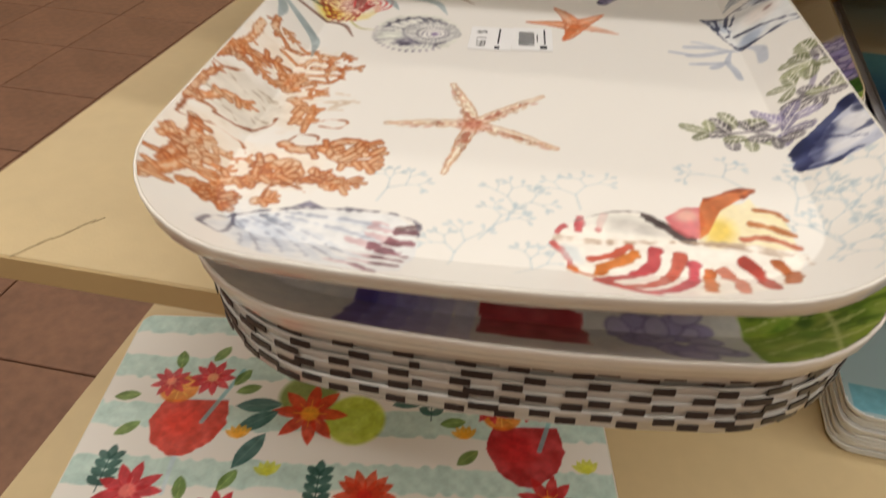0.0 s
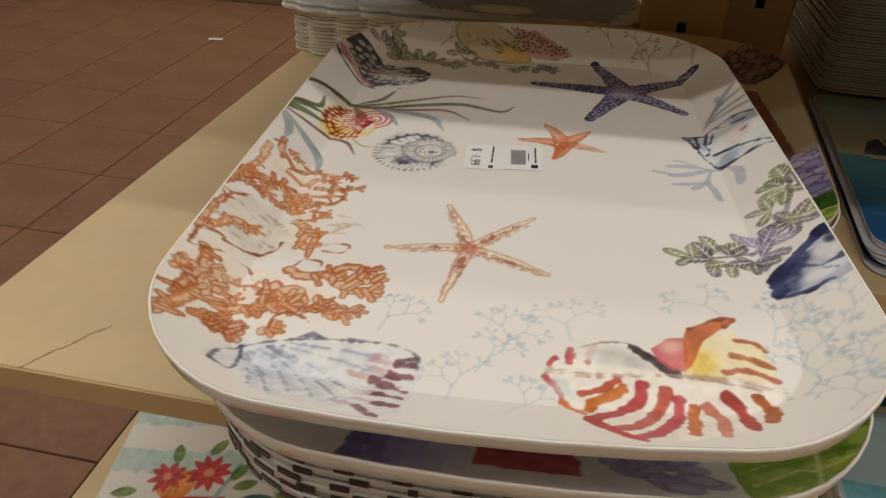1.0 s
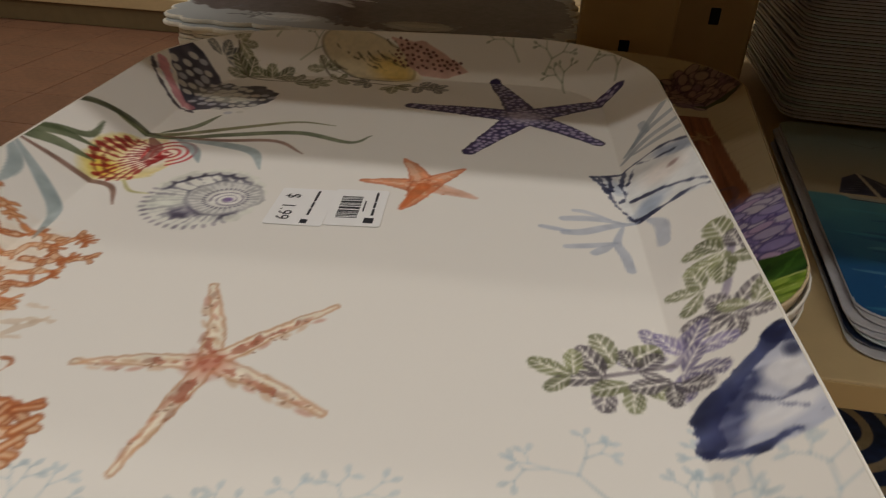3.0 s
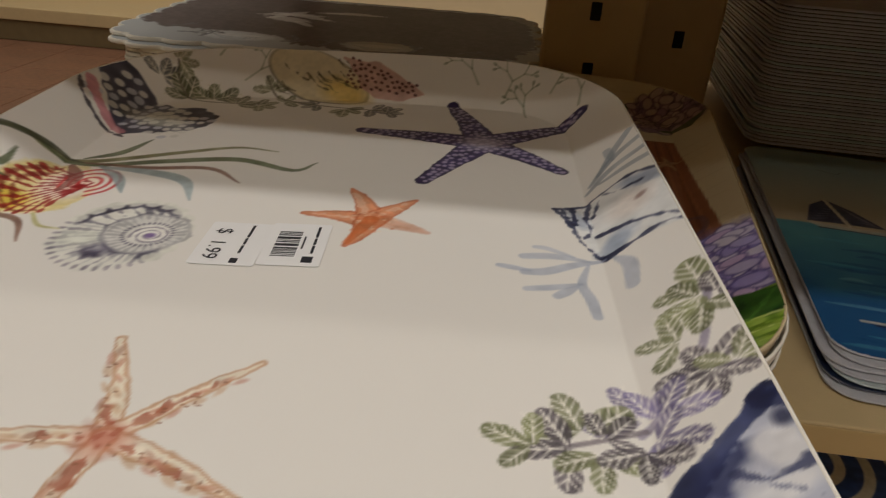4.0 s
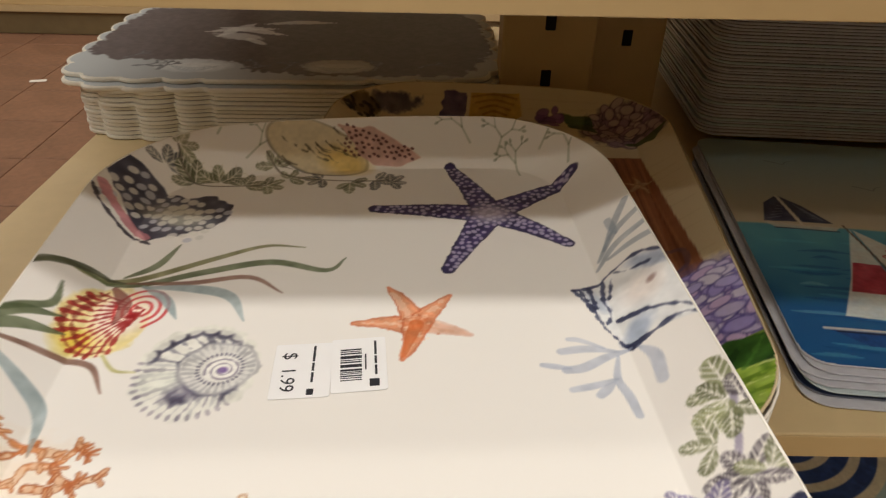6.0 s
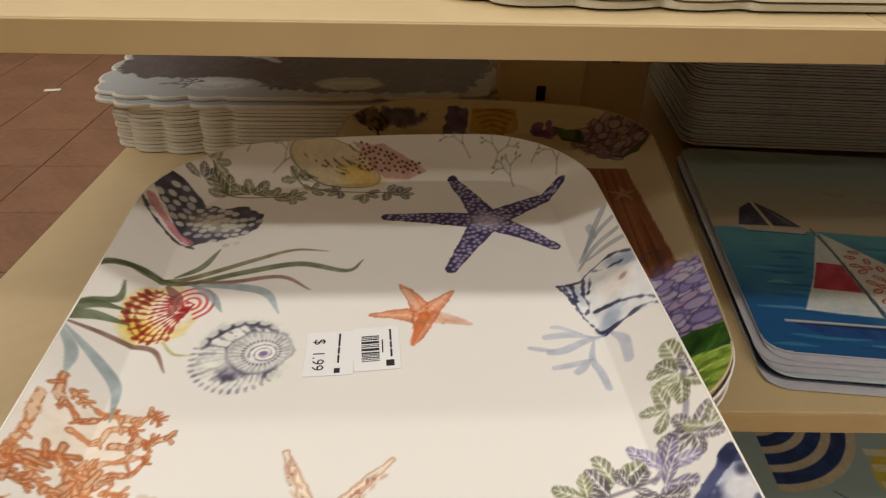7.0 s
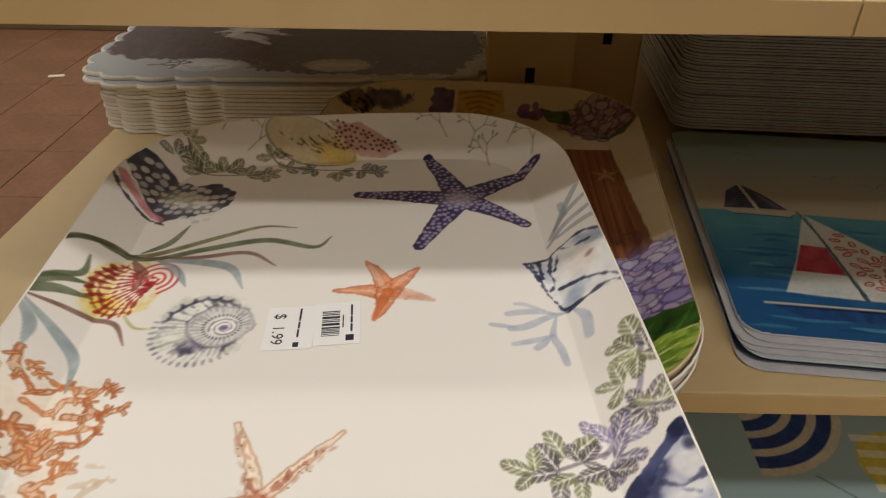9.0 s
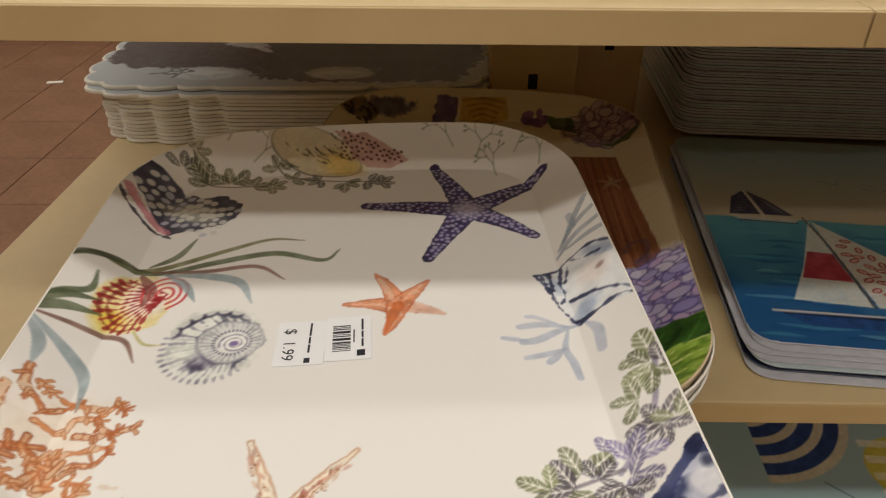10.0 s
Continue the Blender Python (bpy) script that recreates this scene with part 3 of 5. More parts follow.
    for pts in ([(-0.100, -0.082), (-0.090, -0.080), (-0.082, -0.080)], [(-0.095, -0.088), (-0.085, -0.078)], [(-0.100, -0.090), (-0.088, -0.090)], [(-0.096, -0.072), (-0.086, -0.074)]):
        P.stroke(pts, 0.0009, 0.0005, (214, 190, 162), 0.6, rough=0.002, wash=0.6)
    # pale starfish
    starfish(P, (-0.021, -0.095), [(-0.063, -0.099), (-0.036, -0.053), (0.012, -0.061), (0.020, -0.113), (-0.030, -0.140)], 0.0038, 0.0012, (244, 238, 222), (200, 160, 126))
    P.blob(-0.021, -0.096, 0.0075, 0.0062, 0, (168, 82, 62), 0.75, soft=0.9, ragged=0.5)
    for d, L in ((185, 0.016), (46, 0.030), (-24, 0.026), (110, 0.012), (259, 0.018)):
        P.stroke([(-0.021, -0.095), (-0.021 + L * math.cos(radians(d)), -0.095 + L * math.sin(radians(d)))], 0.0017, 0.0005, (168, 78, 54), 0.7, rough=0.0036, wash=0.6)
    for d in (186, 110, 44, -24, 258):
        for k in range(9):
            L, o = 0.012 + 0.0034 * k, (1 if k % 2 else -1) * (0.0022 - 0.00012 * k)
            c, s = math.cos(radians(d)), math.sin(radians(d))
            P.blob(-0.021 + L * c - o * s, -0.096 + L * s + o * c, 0.0026, 0.0010, d + rng.uniform(-20, 20), rng.choice(((176, 92, 62), (196, 148, 104), (150, 92, 70))), 0.45, soft=0.8, ragged=0.8)
    for _ in range(46):
        d, f = rng.choice((186, 110, 44, -24, 258)), rng.uniform(0.1, 0.9)
        L = 0.042 * f
        P.blob(-0.021 + L * math.cos(radians(d)) + rng.uniform(-0.003, 0.003), -0.096 + L * math.sin(radians(d)) + rng.uniform(-0.003, 0.003), 0.0007, 0.0005, 0, (140, 92, 66), 0.7, soft=0.5)
    # purple starfish
    starfish(P, (0.079, 0.138), [(0.010, 0.149), (0.060, 0.198), (0.136, 0.173), (0.119, 0.103), (0.050, 0.083)], 0.0100, 0.0034, (66, 56, 104), (34, 30, 58), (198, 190, 214), (), 0.00140)
    P.blob(0.079, 0.138, 0.012, 0.010, 0, (206, 200, 220), 0.85, soft=0.9)
    # orange starfish
    starfish(P, (0.031, 0.039), [(0.001, 0.042), (0.018, 0.069), (0.049, 0.060), (0.024, 0.015), (0.056, 0.030)], 0.0068, 0.0012, (222, 156, 118), (190, 104, 68), None, (4,))
    for _ in range(60):
        P.blob(0.031 + rng.gauss(0, 0.006), 0.040 + rng.gauss(0, 0.006), rng.uniform(0.0006, 0.0018), rng.uniform(0.0006, 0.0012), rng.uniform(0, 180), rng.choice(((240, 214, 190), (196, 106, 64), (214, 130, 90))), 0.5, soft=0.6)
    for tx, ty in ((0.006, 0.042), (0.020, 0.064), (0.045, 0.057), (0.026, 0.020)):
        P.stroke([(0.031 + 0.3 * (tx - 0.031), 0.039 + 0.3 * (ty - 0.039)), (tx, ty)], 0.0016, 0.0007, (244, 214, 190), 0.6, rough=0.003)
    P.stroke([(0.031, 0.039), (0.024, 0.018)], 0.0036, 0.0016, (196, 100, 52), 0.8)
    # ammonite
    cx, cy = -0.0675, 0.0155
    P.blob(cx, cy, 0.0265, 0.0290, 0, (226, 226, 218), 0.95, soft=0.10, ragged=0.12)
    for k in range(40):
        t = 2 * math.pi * k / 40 + 0.1
        c, s = math.cos(t), math.sin(t)
        if s < 0.25 and c < 0.75:
            P.stroke([(cx + 0.006 + 0.014 * c, cy + 0.013 * s), (cx + 0.0262 * c, cy + 0.0285 * s)], 0.0008, 0.0007, (104, 100, 122) if k % 2 else (176, 178, 182), 0.6, rough=0.0016, wash=0.7)
            P.blob(cx + 0.0258 * c, cy + 0.0282 * s, 0.0018, 0.0010, math.degrees(t), (112, 104, 122), 0.5, soft=0.6)
        elif k % 2:
            P.blob(cx + 0.0225 * c, cy + 0.0248 * s, 0.0046, 0.0030, math.degrees(t) + 90, (58, 56, 76), 0.9, soft=0.5, ragged=0.5)
            P.blob(cx + 0.0250 * c, cy + 0.0276 * s, 0.0040, 0.0034, math.degrees(t) + 90, (228, 228, 218), 0.95, soft=0.4, ragged=0.2)
            P.stroke([(cx + 0.012 * c + 0.006, cy + 0.013 * s), (cx + 0.021 * c, cy + 0.023 * s)], 0.0004, 0.0011, (84, 84, 104), 0.7, rough=0.0014, wash=0.5)
    P.blob(cx + 0.001, cy - 0.010, 0.012, 0.007, 30, (70, 66, 92), 0.85, soft=0.8, ragged=0.8)
    P.blob(cx - 0.012, cy - 0.006, 0.010, 0.006, 10, (226, 230, 218), 0.7, soft=0.8, ragged=0.5)
    P.blob(cx + 0.009, cy + 0.001, 0.0178, 0.0170, 0, (72, 72, 92), 0.75, soft=0.14, ragged=0.2)
    P.blob(cx + 0.0095, cy + 0.001, 0.0170, 0.0160, 0, (236, 235, 228), 0.95, soft=0.14, ragged=0.15)
    for k in range(30):
        t = 2 * math.pi * k / 30
        P.stroke([(cx + 0.0105 + 0.010 * math.cos(t), cy + 0.0095 * math.sin(t)), (cx + 0.0095 + 0.0155 * math.cos(t), cy + 0.001 + 0.0148 * math.sin(t))], 0.0002, 0.0008, (134, 136, 144), 0.5, rough=0.001, wash=0.6)
        P.blob(cx + 0.0105 + 0.0098 * math.cos(t), cy + 0.0094 * math.sin(t), 0.0011, 0.0007, math.degrees(t), (84, 82, 102), 0.65, soft=0.5)
    P.blob(cx + 0.011, cy, 0.0085, 0.0080, 0, (238, 236, 230), 0.95, soft=0.2)
    P.stroke([(cx + 0.012 + (0.0008 + 0.0072 * k / 32) * math.cos(k * 0.5), cy - 0.001 + (0.0008 + 0.0070 * k / 32) * math.sin(k * 0.5)) for k in range(33)], 0.0007, 0.0006, (112, 106, 126), 0.75, rough=0.0006)
    P.blob(cx + 0.012, cy - 0.001, 0.0022, 0.0020, 0, (92, 66, 128), 0.9, soft=0.7)
    # red and yellow fan shell
    fx, fy = -0.118, 0.053
    P.blob(fx, fy, 0.0195, 0.0265, 12, (234, 216, 140), 0.9, soft=0.1, ragged=0.15)
    P.blob(fx - 0.010, fy - 0.016, 0.008, 0.009, 12, (222, 196, 62), 0.8, soft=0.8, ragged=0.3)
    P.blob(fx + 0.006, fy + 0.005, 0.014, 0.018, 12, (242, 230, 220), 0.92, soft=0.5)
    for k in range(13):
        a = radians(120 + 14.5 * k)
        P.stroke([(fx + 0.016, fy + 0.008), (fx + 0.004 + 0.012 * math.cos(a), fy + 0.004 + 0.016 * math.sin(a)), (fx + 0.0185 * math.cos(a), fy + 0.0255 * math.sin(a))], 0.0002, 0.0012, (160, 34, 38), 0.85, rough=0.0014)
    for r in (0.005, 0.009, 0.013):
        P.stroke([(fx + 0.014 + r * math.cos(radians(d)), fy + 0.008 + 1.15 * r * math.sin(radians(d))) for d in range(-70, 250, 40)], 0.0009, 0.0008, (198, 50, 54), 0.85)
    for r in (0.72, 0.9):
        P.stroke([(fx + r * 0.0195 * math.cos(radians(d)), fy + r * 0.0265 * math.sin(radians(d))) for d in range(110, 300, 30)], 0.0009, 0.0009, (120, 34, 34), 0.6, rough=0.001)
    P.stroke([(fx - 0.004, fy + 0.026), (fx + 0.005, fy + 0.012), (fx + 0.004, fy - 0.002)], 0.0015, 0.0010, (122, 70, 66), 0.8, belly=0.0022)
    # sea grass
    green, olive, brown, slate = (84, 96, 66), (112, 112, 70), (128, 92, 78), (146, 164, 168)
    for pts, w, col in (([(-0.157, 0.074), (-0.146, 0.086), (-0.134, 0.085), (-0.112, 0.086), (-0.075, 0.103), (-0.050, 0.113), (-0.028, 0.110)], 0.0018, olive),
                        ([(-0.140, 0.086), (-0.112, 0.081), (-0.080, 0.090), (-0.045, 0.097), (-0.015, 0.087), (-0.005, 0.098)], 0.0022, green),
                        ([(-0.118, 0.083), (-0.085, 0.081), (-0.055, 0.084), (-0.036, 0.069)], 0.0014, brown),
                        ([(-0.120, 0.088), (-0.106, 0.098), (-0.098, 0.118)], 0.0020, green),
                        ([(-0.157, 0.072), (-0.150, 0.083), (-0.136, 0.088), (-0.118, 0.083)], 0.0018, (66, 70, 54)),
                        ([(-0.158, 0.034), (-0.150, 0.046), (-0.141, 0.056), (-0.142, 0.072)], 0.0014, green),
                        ([(-0.158, 0.028), (-0.149, 0.044), (-0.136, 0.050)], 0.0022, green), ([(-0.158, 0.024), (-0.147, 0.036), (-0.132, 0.040)], 0.0026, green),
                        ([(-0.156, 0.024), (-0.138, 0.026), (-0.116, 0.022), (-0.105, 0.004)], 0.0013, brown),
                        ([(-0.156, 0.022), (-0.138, 0.008), (-0.126, -0.006), (-0.122, -0.028)], 0.0026, slate), ([(-0.157, 0.020), (-0.148, 0.008), (-0.146, -0.008)], 0.0022, slate),
                        ([(-0.108, 0.079), (-0.082, 0.076), (-0.062, 0.068), (-0.052, 0.048)], 0.0028, slate), ([(-0.108, 0.080), (-0.094, 0.068), (-0.085, 0.052)], 0.0022, slate),
                        ([(-0.112, 0.028), (-0.104, 0.018), (-0.094, 0.016)], 0.0004, (190, 186, 120))):
        P.stroke(pts, 0.0007, 0.0004, col, 0.88, belly=w, wash=0.3)
    # spotted cowrie
    cx, cy = -0.113, 0.156
    P.poly([(-0.153, 0.176), (-0.146, 0.192), (-0.132, 0.188), (-0.118, 0.177), (-0.106, 0.171), (-0.090, 0.171), (-0.078, 0.160), (-0.076, 0.148), (-0.086, 0.134), (-0.104, 0.127), (-0.118, 0.125), (-0.132, 0.142)], (44, 44, 60), 0.94, ragged=0.004, soft=0.0012)
    P.blob(-0.108, 0.150, 0.021, 0.010, -28, (186, 186, 172), 0.9, soft=0.7, ragged=0.4)

    def on_cowrie():
        t, u = rng.uniform(-1, 1), rng.uniform(-1, 1)
        return cx - 0.002 + 0.031 * t + 0.008 * u, cy - 0.003 - 0.018 * t + 0.016 * u

    for x, y in packed(rng, on_cowrie, 0.0056, 1800):
        near = math.hypot(x + 0.104, y - 0.152) < 0.016
        s = rng.uniform(0.0021, 0.0027) * (1.25 if near else 1.0)
        P.blob(x, y, s * rng.uniform(1.0, 1.3), s, rng.uniform(0, 180), (222, 220, 208) if near else rng.choice(((226, 224, 216), (196, 198, 206))), 0.92, soft=0.35)
    P.stroke([(-0.150, 0.162), (-0.142, 0.150), (-0.130, 0.136), (-0.120, 0.127)], 0.003, 0.0022, (206, 130, 140), 0.85, rough=0.001)
    P.stroke([(-0.155, 0.158), (-0.146, 0.144), (-0.132, 0.130), (-0.116, 0.120)], 0.0008, 0.0008, (48, 42, 52), 0.85, rough=0.0014)
    # sprigs and shells along the back
    for x, y, d, s in ((-0.124, 0.196, 70, 0.016), (-0.118, 0.212, 40, 0.014), (-0.106, 0.190, 110, 0.016), (-0.090, 0.190, 80, 0.016), (-0.074, 0.184, 50, 0.016), (-0.060, 0.184, 0, 0.014), (-0.046, 0.192, 40, 0.011), (-0.024, 0.190, 200, 0.013), (-0.006, 0.184, -60, 0.014), (0.010, 0.186, -10, 0.013), (0.020, 0.182, 20, 0.011), (-0.056, 0.204, 100, 0.012)):
        sprig(P, x, y, d, s, rng.choice(((104, 108, 80), (84, 86, 88), (120, 122, 92))), (214, 208, 190), 0.85)
    P.stroke([(-0.118, 0.212), (-0.112, 0.196), (-0.096, 0.186), (-0.060, 0.184)], 0.0007, 0.0006, (90, 84, 70), 0.8)
    P.stroke([(-0.062, 0.214), (-0.050, 0.198), (-0.020, 0.188), (0.016, 0.184)], 0.0007, 0.0006, (90, 84, 70), 0.8)
    P.blob(-0.029, 0.2155, 0.037, 0.0180, -24, (66, 62, 50), 0.75, soft=0.05)
    P.blob(-0.029, 0.2160, 0.0362, 0.0172, -24, (228, 214, 178), 0.95, soft=0.1)
    P.blob(-0.010, 0.206, 0.016, 0.009, -24, (214, 178, 84), 0.7, soft=0.9)
    for _ in range(16):
        x, y = rng.uniform(-0.056, -0.010), rng.uniform(0.206, 0.230)
        P.stroke([(x, y), (x + 0.004, y - 0.004), (x + 0.010, y - 0.006)], 0.0006, 0.0004, (74, 66, 52), 0.7, rough=0.001)
    P.poly([(-0.014, 0.232), (0.010, 0.229), (0.024, 0.220), (0.042, 0.207), (0.028, 0.202), (0.012, 0.202), (0.000, 0.212)], (200, 158, 146), 0.92, ragged=0.003)

    def on_cone():
        f = rng.random()
        return -0.010 + 0.046 * f, 0.2225 - 0.013 * f + rng.uniform(-1, 1) * (0.011 - 0.007 * f)

    for x, y in packed(rng, on_cone, 0.0030, 700):
        P.blob(x, y, 0.0013, 0.0009, -28, (78, 42, 46), 0.9, soft=0.5)
    # conch
    P.poly([(0.112, 0.059), (0.124, 0.062), (0.134, 0.067), (0.148, 0.070), (0.1585, 0.060), (0.1585, 0.030), (0.1585, 0.010), (0.146, 0.016), (0.136, 0.018), (0.128, 0.014), (0.122, 0.026), (0.119, 0.040)], (224, 226, 226), 0.95, ragged=0.002)
    P.blob(0.142, 0.046, 0.009, 0.008, 40, (232, 216, 204), 0.55, soft=0.9)
    P.blob(0.146, 0.048, 0.0025, 0.0016, 40, (128, 96, 90), 0.7, soft=0.9)
    P.blob(0.150, 0.060, 0.012, 0.004, -35, (140, 156, 186), 0.65, soft=0.9, ragged=0.5)
    P.blob(0.134, 0.023, 0.009, 0.0045, 40, (140, 158, 186), 0.65, soft=0.9, ragged=0.5)
    P.blob(0.122, 0.048, 0.004, 0.008, 20, (150, 164, 188), 0.5, soft=0.9, ragged=0.5)
    for pts, w in (([(0.112, 0.059), (0.124, 0.062), (0.132, 0.067), (0.146, 0.070), (0.157, 0.061)], 0.0008), ([(0.112, 0.059), (0.118, 0.044), (0.121, 0.028), (0.128, 0.014)], 0.0011), ([(0.128, 0.014), (0.140, 0.017), (0.149, 0.018), (0.158, 0.011)], 0.0011),
                   ([(0.115, 0.060), (0.117, 0.050)], 0.0006), ([(0.120, 0.061), (0.120, 0.044)], 0.0007), ([(0.128, 0.064), (0.125, 0.050), (0.126, 0.040), (0.122, 0.032)], 0.0009), ([(0.128, 0.034), (0.142, 0.030), (0.152, 0.022), (0.158, 0.012)], 0.0009), ([(0.134, 0.066), (0.140, 0.062), (0.148, 0.060)], 0.0007), ([(0.128, 0.050), (0.132, 0.064)], 0.0006)):
        P.stroke(pts, w * 1.1, w * 0.8, (42, 48, 78), 0.92, rough=0.0014, wash=0.4)
    # blue coral and fronds
    for pts, w in (([(0.128, 0.014), (0.116, 0.010), (0.104, 0.004), (0.096, 0.003)], 0.0022), ([(0.098, 0.004), (0.086, 0.007)], 0.0014), ([(0.122, 0.013), (0.108, 0.016), (0.096, 0.015)], 0.0021), ([(0.116, 0.016), (0.106, 0.022), (0.101, 0.023)], 0.0013), ([(0.121, 0.010), (0.117, -0.004), (0.119, -0.014), (0.120, -0.025)], 0.0019), ([(0.117, -0.004), (0.107, -0.007), (0.096, -0.009)], 0.0016), ([(0.115, -0.006), (0.107, -0.013)], 0.0019), ([(0.131, 0.013), (0.135, 0.004), (0.134, -0.010)], 0.0022)):
        P.stroke(pts, 0.0007, w, (160, 170, 190), 0.75, belly=w * 0.45, wash=0.55)
    for pts in ([(0.128, 0.074), (0.140, 0.086), (0.157, 0.090)], [(0.130, 0.080), (0.142, 0.096), (0.157, 0.103)], [(0.134, 0.086), (0.144, 0.104), (0.152, 0.116)], [(0.134, 0.078), (0.146, 0.080), (0.158, 0.078)], [(0.142, 0.094), (0.141, 0.108)]):
        P.stroke(pts, 0.0008, 0.0018, (138, 148, 158), 0.75, belly=0.0007, wash=0.5)
    # stem with leaves
    P.stroke([(0.151, -0.034), (0.147, -0.050), (0.142, -0.062), (0.134, -0.072), (0.124, -0.082)], 0.0012, 0.0012, (150, 142, 166), 0.85)
    P.stroke([(0.142, -0.064), (0.150, -0.070), (0.157, -0.074)], 0.0010, 0.0008, (150, 142, 166), 0.85)
    P.stroke([(0.126, -0.080), (0.108, -0.086), (0.094, -0.090)], 0.0010, 0.0008, (120, 112, 120), 0.85)
    for x, y, d, s, q in ((0.151, -0.030, 95, 0.016, 0), (0.149, -0.034, 190, 0.014, 0), (0.153, -0.036, 30, 0.011, 1), (0.149, -0.038, 250, 0.014, 0), (0.140, -0.050, 160, 0.013, 0), (0.145, -0.066, 110, 0.014, 1), (0.150, -0.068, 60, 0.013, 0), (0.145, -0.068, 260, 0.012, 1), (0.126, -0.076, 120, 0.017, 2), (0.130, -0.076, 60, 0.014, 2), (0.128, -0.084, -20, 0.014, 2), (0.108, -0.082, 110, 0.017, 0), (0.114, -0.084, 40, 0.013, 1), (0.104, -0.088, 190, 0.016, 1), (0.094, -0.088, 160, 0.014, 0), (0.112, -0.090, 270, 0.014, 0), (0.124, -0.088, 270, 0.013, 1)):
        sprig(P, x, y, d, s, ((122, 128, 88), (84, 78, 86), (118, 110, 150))[q], (242, 238, 230), 0.94, 3)
    # mussel
    P.poly([(0.125, -0.113), (0.129, -0.102), (0.140, -0.092), (0.151, -0.081), (0.1585, -0.083), (0.1585, -0.119), (0.146, -0.123), (0.133, -0.122)], (176, 182, 202), 0.95, ragged=0.002)
    for pts, w in (([(0.129, -0.116), (0.131, -0.104), (0.141, -0.094), (0.152, -0.084)], 0.0036), ([(0.151, -0.085), (0.157, -0.090), (0.158, -0.098)], 0.0028), ([(0.128, -0.118), (0.136, -0.121), (0.147, -0.120)], 0.0018)):
        P.stroke(pts, w, w * 0.8, (34, 42, 82), 0.95, rough=0.0018, wash=0.3, tone=0.35)
    P.blob(0.140, -0.103, 0.011, 0.005, 48, (40, 48, 92), 0.85, soft=0.8, ragged=0.7)
    P.blob(0.134, -0.113, 0.005, 0.006, 10, (56, 62, 104), 0.75, soft=0.9, ragged=0.7)
    P.blob(0.146, -0.113, 0.009, 0.0045, 12, (236, 236, 238), 0.95, soft=0.6, ragged=0.5)
    P.blob(0.150, -0.100, 0.0045, 0.007, 20, (238, 238, 240), 0.95, soft=0.6, ragged=0.5)
    P.blob(0.143, -0.106, 0.0030, 0.0052, -30, (222, 224, 232), 0.8, soft=0.7, ragged=0.6)
    P.blob(0.153, -0.093, 0.0022, 0.003, 0, (26, 30, 58), 0.85, soft=0.8, ragged=0.4)
    P.stroke([(0.141, -0.104), (0.148, -0.109), (0.158, -0.106)], 0.0012, 0.0008, (52, 58, 96), 0.8, rough=0.002)
    P.stroke([(0.146, -0.110), (0.153, -0.117)], 0.0009, 0.0006, (96, 104, 140), 0.7, rough=0.002)
    # clam fan on the front slope
    P.poly([(-0.116, -0.201), (-0.111, -0.183), (-0.081, -0.174), (-0.045, -0.174), (-0.035, -0.182), (-0.033, -0.195), (-0.034, -0.226), (-0.046, -0.234), (-0.064, -0.230), (-0.087, -0.222), (-0.104, -0.208)], (226, 228, 230), 0.85, ragged=0.002)
    P.blob(-0.090, -0.196, 0.026, 0.012, -25, (196, 204, 218), 0.6, soft=0.9, ragged=0.6)
    P.blob(-0.060, -0.206, 0.022, 0.010, -25, (238, 238, 238), 0.6, soft=0.9, ragged=0.6)
    for k, pts in enumerate(([(-0.110, -0.185), (-0.098, -0.197), (-0.085, -0.220)], [(-0.108, -0.184), (-0.091, -0.195), (-0.077, -0.219)], [(-0.106, -0.182), (-0.084, -0.195), (-0.067, -0.221)], [(-0.098, -0.181), (-0.072, -0.194), (-0.056, -0.208)], [(-0.094, -0.180), (-0.067, -0.186), (-0.051, -0.191)], [(-0.111, -0.186), (-0.101, -0.200), (-0.094, -0.216)], [(-0.100, -0.181), (-0.078, -0.195), (-0.060, -0.216)], [(-0.090, -0.178), (-0.064, -0.180), (-0.046, -0.183)])):
        P.stroke(pts, 0.0004, 0.0007, (128, 132, 152) if k % 3 else (88, 90, 112), 0.7, rough=0.0016, wash=0.5)
        P.stroke([(x + 0.003, y - 0.001) for x, y in pts], 0.0010, 0.0022, (190, 200, 216), 0.5, rough=0.002, wash=0.7)
    for pts, w, col in (([(-0.043, -0.186), (-0.035, -0.185)], 0.0022, (92, 48, 58)), ([(-0.044, -0.191), (-0.035, -0.192)], 0.0024, (112, 58, 68)), ([(-0.051, -0.195), (-0.043, -0.199), (-0.037, -0.201)], 0.0023, (124, 72, 84)), ([(-0.044, -0.217), (-0.037, -0.218)], 0.0024, (104, 54, 64)),
                        ([(-0.051, -0.223), (-0.047, -0.228), (-0.043, -0.231)], 0.0022, (116, 62, 76)), ([(-0.043, -0.183), (-0.036, -0.181)], 0.0014, (100, 72, 72)), ([(-0.046, -0.207), (-0.037, -0.209)], 0.0020, (120, 66, 76))):
        P.stroke([(pts[0][0] - 0.010, pts[0][1] + 0.003), pts[0]], w * 0.5, w, (206, 168, 172), 0.75, rough=0.002)
        P.stroke(pts, w, w * 0.8, col, 0.9, rough=0.0018, tone=0.35)
    P.stroke([(-0.116, -0.201), (-0.116, -0.188), (-0.102, -0.179), (-0.081, -0.174), (-0.058, -0.173), (-0.045, -0.174), (-0.035, -0.180), (-0.034, -0.192)], 0.0006, 0.0006, (96, 92, 108), 0.8, rough=0.0014)
